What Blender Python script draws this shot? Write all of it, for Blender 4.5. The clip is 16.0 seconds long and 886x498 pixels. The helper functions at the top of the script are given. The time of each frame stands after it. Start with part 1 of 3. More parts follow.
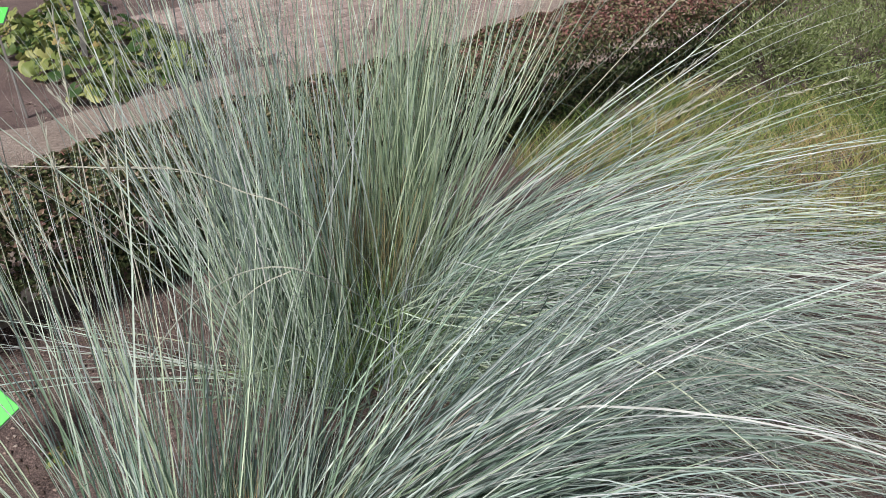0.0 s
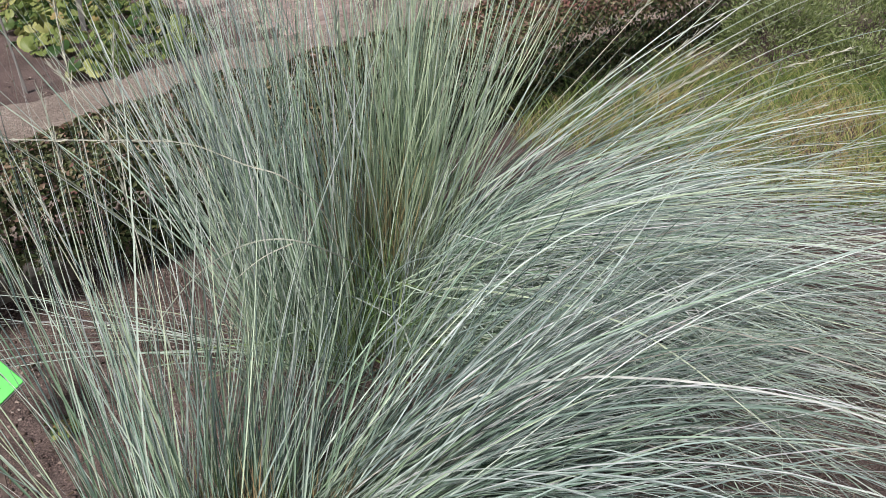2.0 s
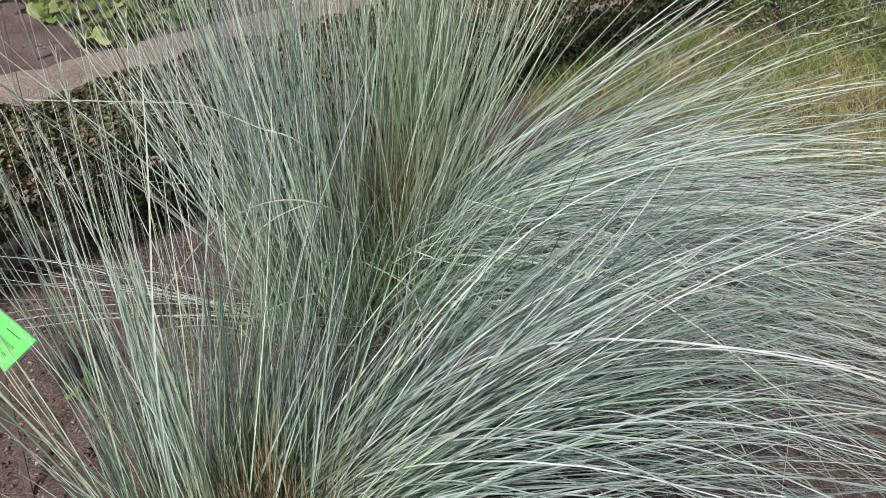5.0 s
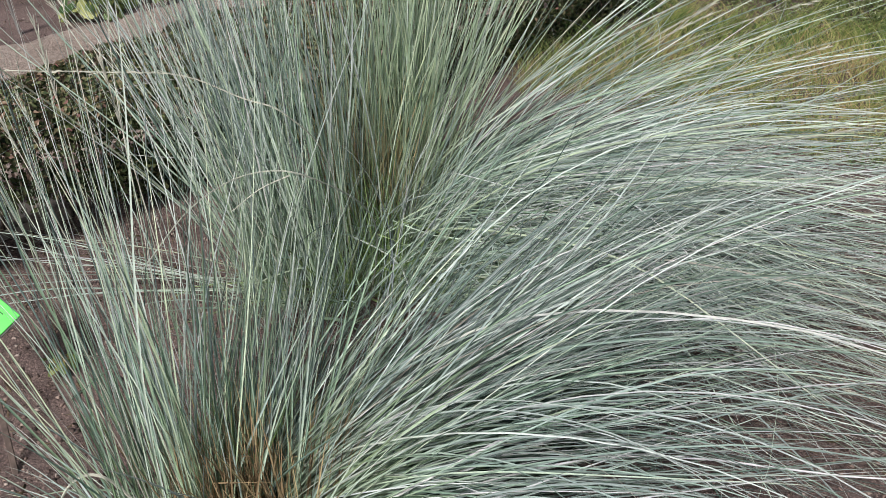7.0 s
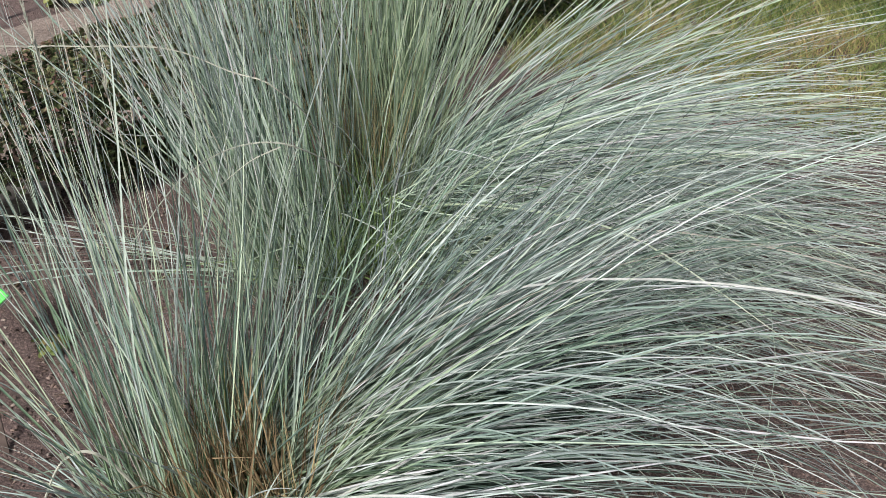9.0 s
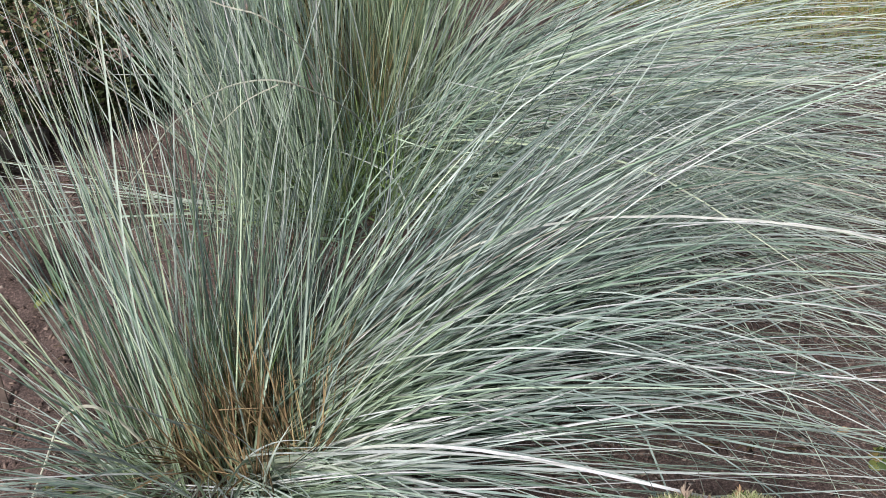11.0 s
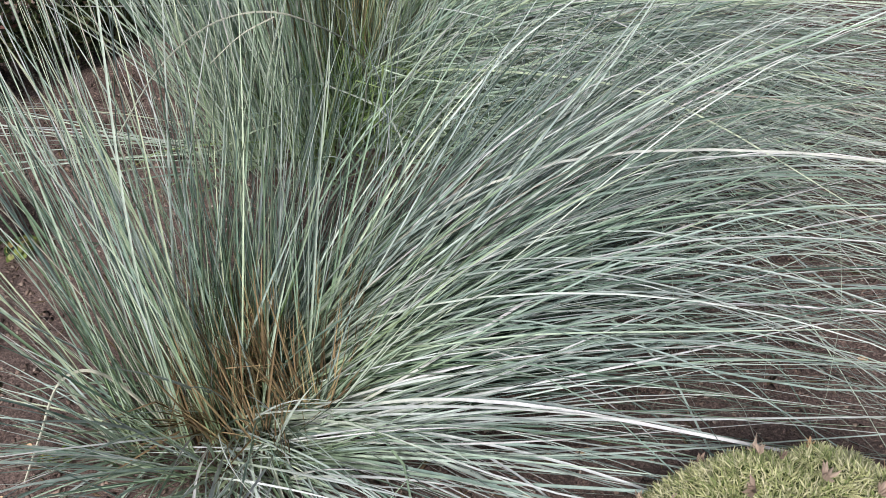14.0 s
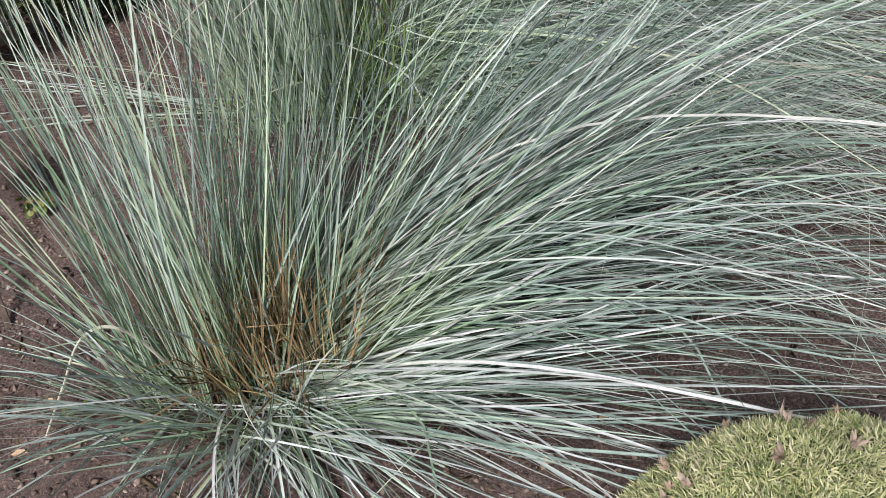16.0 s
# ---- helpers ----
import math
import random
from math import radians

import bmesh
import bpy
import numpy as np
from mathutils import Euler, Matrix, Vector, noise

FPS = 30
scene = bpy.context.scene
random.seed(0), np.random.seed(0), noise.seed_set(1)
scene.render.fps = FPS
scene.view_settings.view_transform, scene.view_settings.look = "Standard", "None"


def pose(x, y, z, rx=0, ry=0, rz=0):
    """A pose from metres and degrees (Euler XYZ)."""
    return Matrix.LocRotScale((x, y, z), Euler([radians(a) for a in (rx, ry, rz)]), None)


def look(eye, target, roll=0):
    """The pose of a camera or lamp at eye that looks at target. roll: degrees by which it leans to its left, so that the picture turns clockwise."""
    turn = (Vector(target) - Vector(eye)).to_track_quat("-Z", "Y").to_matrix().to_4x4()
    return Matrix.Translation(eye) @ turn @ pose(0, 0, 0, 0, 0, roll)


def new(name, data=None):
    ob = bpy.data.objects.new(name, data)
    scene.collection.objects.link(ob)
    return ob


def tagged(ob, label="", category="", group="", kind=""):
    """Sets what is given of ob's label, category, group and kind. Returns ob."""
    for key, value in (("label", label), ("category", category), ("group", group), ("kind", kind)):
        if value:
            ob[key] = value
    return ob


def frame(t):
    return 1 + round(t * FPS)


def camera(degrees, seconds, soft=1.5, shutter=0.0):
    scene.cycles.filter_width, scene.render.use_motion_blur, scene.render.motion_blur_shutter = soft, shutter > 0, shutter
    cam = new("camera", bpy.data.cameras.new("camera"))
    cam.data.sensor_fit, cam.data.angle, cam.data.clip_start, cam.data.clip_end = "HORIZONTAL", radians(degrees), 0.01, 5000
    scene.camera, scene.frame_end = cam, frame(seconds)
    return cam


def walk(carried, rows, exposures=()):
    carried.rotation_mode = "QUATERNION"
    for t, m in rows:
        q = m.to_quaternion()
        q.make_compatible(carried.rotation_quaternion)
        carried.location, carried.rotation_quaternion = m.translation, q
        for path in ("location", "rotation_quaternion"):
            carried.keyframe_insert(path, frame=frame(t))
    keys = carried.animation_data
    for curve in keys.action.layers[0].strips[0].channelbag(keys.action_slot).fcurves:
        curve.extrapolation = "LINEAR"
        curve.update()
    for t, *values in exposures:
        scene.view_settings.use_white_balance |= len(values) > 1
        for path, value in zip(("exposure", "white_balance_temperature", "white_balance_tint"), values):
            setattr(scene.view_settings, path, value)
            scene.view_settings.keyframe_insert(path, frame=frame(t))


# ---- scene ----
cam = camera(50.0, 16.0, soft=0.6)
PATH = [
    (0, (0.108, 0.327, 1.379), (0.003, 2.127, 0.512), -0.9),
    (0.5, (0.106, 0.328, 1.375), (-0.001, 2.12, 0.493), -1.1),
    (1, (0.109, 0.327, 1.375), (-0.002, 2.111, 0.478), -1.1),
    (1.5, (0.108, 0.329, 1.372), (-0.004, 2.109, 0.466), -1.2),
    (2, (0.107, 0.327, 1.371), (-0.001, 2.104, 0.458), -1.2),
    (2.5, (0.106, 0.328, 1.366), (0.001, 2.102, 0.448), -1.3),
    (3, (0.102, 0.322, 1.362), (-0.008, 2.09, 0.434), -1.3),
    (3.5, (0.1, 0.312, 1.365), (-0.018, 2.073, 0.423), -1.0),
    (4, (0.097, 0.307, 1.361), (-0.027, 2.065, 0.416), -0.9),
    (6.5, (0.103, 0.317, 1.339), (-0.004, 2.053, 0.351), -0.7),
    (7, (0.104, 0.319, 1.333), (0.004, 2.05, 0.336), -0.7),
    (7.5, (0.103, 0.314, 1.331), (0.014, 2.041, 0.325), -0.7),
    (8, (0.104, 0.309, 1.32), (0.022, 2.034, 0.31), -0.6),
    (10.5, (0.081, 0.357, 1.276), (0.005, 2.035, 0.19), -1.9),
    (11, (0.072, 0.379, 1.272), (0.002, 2.025, 0.138), -2.1),
    (11.5, (0.053, 0.398, 1.268), (0.025, 2.022, 0.102), -1.6),
    (12, (0.038, 0.417, 1.265), (0.034, 2.019, 0.068), -1.6),
    (12.5, (0.014, 0.427, 1.261), (0.02, 2.016, 0.047), -1.9),
    (13, (-0.006, 0.444, 1.256), (0.011, 2.021, 0.026), -2.4),
    (13.5, (-0.022, 0.462, 1.25), (0.008, 2.027, 0.005), -1.9),
    (14, (-0.04, 0.469, 1.248), (0.0, 2.017, -0.018), -1.6),
    (14.5, (-0.051, 0.472, 1.247), (-0.008, 2.005, -0.037), -1.6),
    (15, (-0.053, 0.472, 1.243), (-0.016, 1.994, -0.054), -1.8),
    (15.5, (-0.055, 0.474, 1.239), (-0.026, 1.985, -0.071), -1.4),
    (16, (-0.059, 0.472, 1.239), (-0.043, 1.974, -0.081), -1.2),
]
walk(cam, [(t, look(eye, target, roll)) for t, eye, target, roll in PATH])

# ---- light ----
world = bpy.data.worlds.new("overcast_sky")
scene.world = world
world.use_nodes = True
wn = world.node_tree
sky = wn.nodes.new("ShaderNodeTexSky")
sky.sky_type, sky.sun_disc = "NISHITA", False
sky.sun_elevation, sky.sun_rotation = radians(43.5), radians(207.6)
sky.air_density, sky.dust_density, sky.ozone_density = 1.0, 4.0, 1.0
wn.links.new(sky.outputs[0], wn.nodes["Background"].inputs[0])
wn.nodes["Background"].inputs[1].default_value = 0.07
sun = new("sun", bpy.data.lights.new("sun", "SUN"))
sun.data.energy, sun.data.angle, sun.data.color = 4.0, radians(14), (1.0, 0.975, 0.955)
sun.matrix_world = look((-2.3, -4.4, 4.7), (0, 0, 0))
scene.view_settings.exposure = 0.11

rng = np.random.default_rng(11)


# ---- materials ----
def material(name, rough=0.7, spec=0.3):
    m = bpy.data.materials.new(name)
    m.use_nodes = True
    nt = m.node_tree
    b = nt.nodes["Principled BSDF"]
    b.inputs["Roughness"].default_value = rough
    b.inputs["Specular IOR Level"].default_value = spec
    return m, nt, b


def ramp(nt, source, stops):
    r = nt.nodes.new("ShaderNodeValToRGB")
    while len(r.color_ramp.elements) < len(stops):
        r.color_ramp.elements.new(0.5)
    for e, (p, c) in zip(r.color_ramp.elements, stops):
        e.position, e.color = p, (*c, 1)
    nt.links.new(source, r.inputs[0])
    return r.outputs[0]


def noise_out(nt, scale, detail=4.0, rough=0.6, coords="Object"):
    tc = nt.nodes.new("ShaderNodeTexCoord")
    n = nt.nodes.new("ShaderNodeTexNoise")
    n.inputs["Scale"].default_value, n.inputs["Detail"].default_value, n.inputs["Roughness"].default_value = scale, detail, rough
    nt.links.new(tc.outputs[coords], n.inputs["Vector"])
    return n.outputs["Fac"]


def mixed(nt, fac, a, b, mode="MIX"):
    m = nt.nodes.new("ShaderNodeMix")
    m.data_type, m.blend_type = "RGBA", mode
    for socket, v in ((m.inputs[0], fac), (m.inputs[6], a), (m.inputs[7], b)):
        if isinstance(v, (int, float)):
            socket.default_value = v
        elif isinstance(v, tuple):
            socket.default_value = (*v, 1)
        else:
            nt.links.new(v, socket)
    return m.outputs[2]


def bumped(nt, b, height, strength=0.4, distance=0.01):
    n = nt.nodes.new("ShaderNodeBump")
    n.inputs["Strength"].default_value, n.inputs["Distance"].default_value = strength, distance
    nt.links.new(height, n.inputs["Height"])
    nt.links.new(n.outputs[0], b.inputs["Normal"])


def attr(nt, name):
    a = nt.nodes.new("ShaderNodeAttribute")
    a.attribute_name = name
    return a.outputs["Fac"]


def leaf_material(name, tones, along=None, hues=None, through_light=0.12, rough=0.5, spec=0.35):
    """Leaf tissue: a colour by each leaf's own tone, a change along its length, and some light through it."""
    m, nt, b = material(name, rough, spec)
    c = ramp(nt, attr(nt, "tone"), tones)
    if hues:
        tint = ramp(nt, attr(nt, "hue"), hues)
        c = mixed(nt, 1.0, c, tint, "MULTIPLY")
    if along:
        for lo, hi, col, amount in along:
            mp = nt.nodes.new("ShaderNodeMapRange")
            mp.inputs[1].default_value, mp.inputs[2].default_value, mp.inputs[4].default_value = lo, hi, amount
            nt.links.new(attr(nt, "along"), mp.inputs[0])
            c = mixed(nt, mp.outputs[0], c, col)
    spots = ramp(nt, noise_out(nt, 60, 3), [(0.3, (0.82, 0.82, 0.82)), (0.7, (1.12, 1.12, 1.1))])
    c = mixed(nt, 1.0, c, spots, "MULTIPLY")
    nt.links.new(c, b.inputs["Base Color"])
    t = nt.nodes.new("ShaderNodeBsdfTranslucent")
    nt.links.new(c, t.inputs[0])
    mx = nt.nodes.new("ShaderNodeMixShader")
    mx.inputs[0].default_value = through_light
    nt.links.new(b.outputs[0], mx.inputs[1])
    nt.links.new(t.outputs[0], mx.inputs[2])
    nt.links.new(mx.outputs[0], nt.nodes["Material Output"].inputs[0])
    return m


# the near-black first stop stands for shade deep inside the clumps
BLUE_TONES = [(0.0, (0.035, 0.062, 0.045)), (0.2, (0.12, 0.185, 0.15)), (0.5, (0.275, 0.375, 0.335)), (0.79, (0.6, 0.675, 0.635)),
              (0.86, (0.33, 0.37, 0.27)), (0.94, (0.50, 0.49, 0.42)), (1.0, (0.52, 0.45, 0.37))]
HUES = [(0.0, (1.16, 1.0, 1.13)), (0.25, (1.07, 1.0, 1.1)), (0.5, (0.98, 1.0, 1.01)), (0.75, (0.94, 1.03, 0.87)), (1.0, (1.03, 1.03, 0.8))]
TIP = (0.62, 1.0, (0.56, 0.56, 0.5), 0.35)
blade_mat = leaf_material("glaucous_blade", BLUE_TONES, hues=HUES, along=[(0.42, 0.03, (0.29, 0.38, 0.18), 0.7), TIP], through_light=0.06, rough=0.4, spec=0.36)
upright_mat = leaf_material("glaucous_upright_blade", BLUE_TONES, hues=HUES, along=[(0.62, 0.05, (0.38, 0.5, 0.3), 0.6), TIP], through_light=0.15, rough=0.4, spec=0.36)
blade_straw_mat = leaf_material("glaucous_blade_straw_foot", BLUE_TONES, hues=HUES, along=[(0.85, 0.25, (0.43, 0.54, 0.33), 0.75), (0.4, 0.15, (0.53, 0.48, 0.3), 0.7), TIP], through_light=0.15, rough=0.4, spec=0.36)
green_mat = leaf_material("fresh_green_blade", [(0.0, (0.08, 0.15, 0.045)), (0.6, (0.18, 0.28, 0.1)), (1.0, (0.34, 0.42, 0.19))],
                          along=[(0.2, 0.0, (0.3, 0.26, 0.1), 0.6)])
straw_mat = leaf_material("dead_straw", [(0.0, (0.13, 0.095, 0.055)), (0.5, (0.34, 0.24, 0.14)), (0.78, (0.5, 0.42, 0.24)), (1.0, (0.5, 0.44, 0.25))], through_light=0.1, rough=0.7)
pale_mat = leaf_material("pale_stalk", [(0.0, (0.42, 0.45, 0.38)), (1.0, (0.62, 0.6, 0.52))], through_light=0.1)
hedge_mat = leaf_material("barberry_leaf", [(0.0, (0.025, 0.04, 0.016)), (0.3, (0.06, 0.085, 0.035)), (0.5, (0.17, 0.19, 0.085)), (0.66, (0.24, 0.17, 0.115)), (0.85, (0.23, 0.135, 0.12)), (1.0, (0.27, 0.115, 0.105))],
                          through_light=0.15, rough=0.4)
willow_mat = leaf_material("grey_green_leaf", [(0.0, (0.045, 0.075, 0.025)), (0.45, (0.19, 0.235, 0.08)), (0.8, (0.38, 0.43, 0.26)), (1.0, (0.56, 0.57, 0.42))], through_light=0.2)
lawn_mat = leaf_material("yellow_green_grass", [(0.0, (0.06, 0.12, 0.03)), (0.3, (0.17, 0.25, 0.07)), (0.6, (0.34, 0.37, 0.12)), (0.8, (0.52, 0.48, 0.24)), (1.0, (0.5, 0.33, 0.18))], through_light=0.25)
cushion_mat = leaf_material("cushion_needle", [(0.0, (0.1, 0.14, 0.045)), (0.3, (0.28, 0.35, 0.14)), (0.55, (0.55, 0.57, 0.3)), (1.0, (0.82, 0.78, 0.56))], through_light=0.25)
broad_mat = leaf_material("broad_leaf", [(0.0, (0.05, 0.1, 0.03)), (0.4, (0.19, 0.25, 0.07)), (0.85, (0.41, 0.43, 0.16)), (1.0, (0.36, 0.22, 0.1))], through_light=0.3, rough=0.45)
dry_mat = leaf_material("dry_flower", [(0.0, (0.3, 0.22, 0.18)), (0.6, (0.56, 0.45, 0.38)), (1.0, (0.62, 0.42, 0.26))], through_light=0.15, rough=0.8)

soil_mat, nt, b = material("dark_garden_soil", 0.95, 0.15)
c1 = ramp(nt, noise_out(nt, 3.0, 5), [(0.3, (0.13, 0.095, 0.088)), (0.7, (0.225, 0.168, 0.155))])
c2 = ramp(nt, noise_out(nt, 180, 5, 0.7), [(0.3, (0.45, 0.42, 0.42)), (0.52, (1.0, 1.0, 1.0)), (0.68, (2.2, 2.05, 1.95))])
nt.links.new(mixed(nt, 1.0, c1, c2, "MULTIPLY"), b.inputs["Base Color"])
bumped(nt, b, noise_out(nt, 140, 6, 0.75), 0.9, 0.012)

path_mat, nt, b = material("trodden_earth_path", 0.95, 0.15)
c1 = ramp(nt, noise_out(nt, 2.5, 5), [(0.3, (0.37, 0.295, 0.25)), (0.7, (0.5, 0.41, 0.36))])
c2 = ramp(nt, noise_out(nt, 45, 7, 0.8), [(0.3, (0.45, 0.44, 0.43)), (0.5, (1.0, 1.0, 1.0)), (0.7, (1.45, 1.42, 1.4))])
nt.links.new(mixed(nt, 1.0, c1, c2, "MULTIPLY"), b.inputs["Base Color"])
bumped(nt, b, noise_out(nt, 50, 7, 0.8), 1.0, 0.02)

stone_mat, nt, b = material("kerb_stone", 0.9, 0.2)
c1 = ramp(nt, noise_out(nt, 6, 6), [(0.3, (0.17, 0.15, 0.13)), (0.7, (0.32, 0.28, 0.25))])
nt.links.new(c1, b.inputs["Base Color"])
bumped(nt, b, noise_out(nt, 60, 6), 0.5, 0.01)

paver_mat, nt, b = material("pinkish_paver", 0.9, 0.2)
oi = nt.nodes.new("ShaderNodeObjectInfo")
c0 = ramp(nt, oi.outputs["Random"], [(0.0, (0.28, 0.21, 0.19)), (1.0, (0.42, 0.33, 0.30))])
c2 = ramp(nt, noise_out(nt, 40, 5, 0.7), [(0.3, (0.75, 0.75, 0.75)), (0.7, (1.15, 1.15, 1.15))])
nt.links.new(mixed(nt, 1.0, c0, c2, "MULTIPLY"), b.inputs["Base Color"])

pebble_mat, nt, b = material("soil_crumb", 0.9, 0.2)
gi = nt.nodes.new("ShaderNodeNewGeometry")
nt.links.new(ramp(nt, gi.outputs["Random Per Island"], [(0.0, (0.06, 0.043, 0.038)), (0.5, (0.16, 0.115, 0.1)), (0.84, (0.3, 0.22, 0.185)), (1.0, (0.42, 0.36, 0.32))]), b.inputs["Base Color"])

metal_mat, nt, b = material("weathered_grey_metal", 0.55, 0.4)
nt.links.new(ramp(nt, noise_out(nt, 30, 4), [(0.3, (0.16, 0.155, 0.15)), (0.7, (0.27, 0.26, 0.25))]), b.inputs["Base Color"])
b.inputs["Metallic"].default_value = 0.3
plastic_mat, nt, b = material("bright_green_plastic", 0.4, 0.4)
nt.links.new(ramp(nt, noise_out(nt, 25, 3), [(0.3, (0.10, 0.62, 0.10)), (0.7, (0.13, 0.72, 0.13))]), b.inputs["Base Color"])
ink_mat, nt, b = material("dark_ink", 0.6, 0.3)
b.inputs["Base Color"].default_value = (0.02, 0.09, 0.03, 1)
bark_mat, nt, b = material("dark_stem", 0.85, 0.2)
nt.links.new(ramp(nt, noise_out(nt, 50, 4), [(0.3, (0.06, 0.045, 0.04)), (0.7, (0.14, 0.105, 0.09))]), b.inputs["Base Color"])


# ---- mesh helpers ----
def linked(name, me, parent=None, mat=None):
    ob = new(name, me)
    if mat:
        me.materials.append(mat)
    if parent:
        ob.parent = parent
    return ob


def raw_mesh(name, verts, faces, attrs=()):
    """A mesh from whole arrays; faces all have the same number of corners."""
    me = bpy.data.meshes.new(name)
    verts, faces = np.asarray(verts, np.float32), np.asarray(faces, np.int32)
    k = faces.shape[1]
    me.vertices.add(len(verts))
    me.vertices.foreach_set("co", verts.ravel())
    me.loops.add(faces.size)
    me.loops.foreach_set("vertex_index", faces.ravel())
    me.polygons.add(len(faces))
    me.polygons.foreach_set("loop_start", np.arange(len(faces), dtype=np.int32) * k)
    me.polygons.foreach_set("loop_total", np.full(len(faces), k, np.int32))
    me.update(calc_edges=True)
    for key, values in attrs:
        me.attributes.new(key, "FLOAT", "POINT").data.foreach_set("value", np.asarray(values, np.float32).ravel())
    return me


def thing(name, at, label, category, group="", kind=""):
    e = new(name)
    e.location = at
    e.empty_display_size = 0.05
    return tagged(e, label, category, group, kind)


def part(name, bm, mat, parent, label=""):
    me = bpy.data.meshes.new(name)
    bm.to_mesh(me)
    bm.free()
    ob = linked(name, me, parent, mat)
    return tagged(ob, label) if label else ob


def unit(v):
    return v / np.maximum(np.linalg.norm(v, axis=-1, keepdims=True), 1e-9)


def fbm(x, y, seed=0, octaves=4):
    """Smooth value noise over arrays, about -1 to 1."""
    out, amp, tot = np.zeros_like(x), 1.0, 0.0
    for o in range(octaves):
        f = 2.0 ** o
        xi, yi = np.floor(x * f), np.floor(y * f)
        u, v = x * f - xi, y * f - yi
        u, v = u * u * (3 - 2 * u), v * v * (3 - 2 * v)

        def h(a, c):
            s = np.sin(a * 127.1 + c * 311.7 + (seed + o) * 74.7) * 43758.5453
            return s - np.floor(s)
        n = (h(xi, yi) * (1 - u) + h(xi + 1, yi) * u) * (1 - v) + (h(xi, yi + 1) * (1 - u) + h(xi + 1, yi + 1) * u) * v
        out += amp * (2 * n - 1)
        tot += amp
        amp *= 0.55
    return out / tot


# ---- grass blades ----
def grow(n, at, rad, az, el, length, bend, sag, width, rest=(0.01, 0.12), wander=0.22, tone=(0.0, 1.0), steps=14, kink=0.0, lock=9, turn=0.0, scatter=5.0, hue=0.5, odd=0.06):
    """Curves of n blades from a crown. az, el, length, tone: mean and spread (degrees, metres); bend: how fast a blade
    leans over near its foot, sag: further out; rest: heights at which a fallen blade comes to lie."""
    m = max(1, int(n / lock))
    of = rng.integers(0, m, n)
    la = rng.normal(az[0], az[1], m) if az[1] < 90 else rng.uniform(0, 360, m)
    a = np.radians(la[of] + rng.normal(0, scatter, n))
    e = np.radians(np.clip(rng.normal(el[0], el[1], m)[of] + rng.normal(0, 0.65 * el[1], n), 3, 89))
    stray = rng.random(n) < odd
    a = a + stray * np.radians(rng.normal(0, 15, n))
    e = np.clip(e + stray * np.radians(rng.normal(0, 11, n)), 0.05, 1.55)
    ln = np.clip(rng.normal(length[0], length[1], n), 0.3 * length[0], 1.6 * length[0])
    r, q = rad * (np.sqrt(rng.random(m))[of] + rng.normal(0, 0.12, n)), rng.uniform(0, 2 * np.pi, m)[of]
    p = np.stack([at[0] + r * np.cos(q) + 0.5 * rad * np.cos(a), at[1] + r * np.sin(q) + 0.5 * rad * np.sin(a), np.full(n, -0.01)], 1)
    d = np.stack([np.cos(e) * np.cos(a), np.cos(e) * np.sin(a), np.sin(e)], 1)
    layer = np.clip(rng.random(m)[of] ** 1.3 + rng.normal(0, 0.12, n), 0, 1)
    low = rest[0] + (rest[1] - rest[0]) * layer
    g0 = bend * np.clip(rng.uniform(0.75, 1.35, m)[of] + rng.normal(0, 0.15, n), 0.2, 2)
    g1 = sag * np.clip(rng.uniform(0.5, 1.5, m)[of] + rng.normal(0, 0.2, n), 0.1, 2)
    side = turn * np.clip(rng.normal(1, 0.3, m), 0.2, 2)[of] + rng.normal(0, wander, n)
    kx = np.where(rng.random(n) < kink, rng.integers(3, steps - 2, n), 99)
    ds = ln / steps
    wave, phase, lift = rng.normal(0, 0.6, n), rng.uniform(0, 6.28, n), rng.normal(0, 0.3, n)
    drift = rng.normal(0, 0.3, (n, 3)) * np.array([1, 1, 0.2])
    pts, top = [p], p[:, 2]
    for k in range(steps):
        s = (k + 0.5) * ds
        flat = np.hypot(d[:, 0], d[:, 1])
        fall = (g0 * np.exp(-s / 0.3) + g1) * np.maximum(flat, 0.08) * ds
        sw = side + wave * np.sin(phase + 7.0 * s)
        fall = fall - lift * np.cos(phase + 8.0 * s) * ds
        d = d + np.stack([-d[:, 1] * sw * ds, d[:, 0] * sw * ds, -fall], 1) + drift * (np.sin(phase + 5.0 * s) * ds)[:, None]
        snap = (kx == k)[:, None] * np.stack([rng.normal(0, 0.5, n), rng.normal(0, 0.5, n), rng.uniform(-1.3, -0.5, n)], 1)
        d = unit(d + snap)
        p = p + d * ds[:, None]
        top = np.maximum(top, p[:, 2])
        floor = np.minimum(low, 0.9 * top)
        under = (p[:, 2] < floor) & (d[:, 2] < 0)
        p[under, 2] = 0.5 * p[under, 2] + 0.5 * floor[under]
        d[under, 2] = 0.3 * d[under, 2]
        d = unit(d)
        pts.append(p)
    w = width * rng.uniform(0.55, 1.25, n)
    # deeper layers get a darker tone: the clump's inner shade, put into colour
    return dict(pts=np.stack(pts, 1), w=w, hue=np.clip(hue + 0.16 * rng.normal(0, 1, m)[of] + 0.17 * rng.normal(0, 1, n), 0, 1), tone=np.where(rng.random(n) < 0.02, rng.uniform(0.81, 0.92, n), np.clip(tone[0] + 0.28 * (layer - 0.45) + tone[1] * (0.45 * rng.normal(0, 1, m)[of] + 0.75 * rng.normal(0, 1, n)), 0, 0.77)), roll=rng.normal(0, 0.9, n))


def joined(sets):
    steps = {s["pts"].shape[1] for s in sets}
    assert len(steps) == 1
    return {k: np.concatenate([s[k] for s in sets]) for k in sets[0]}


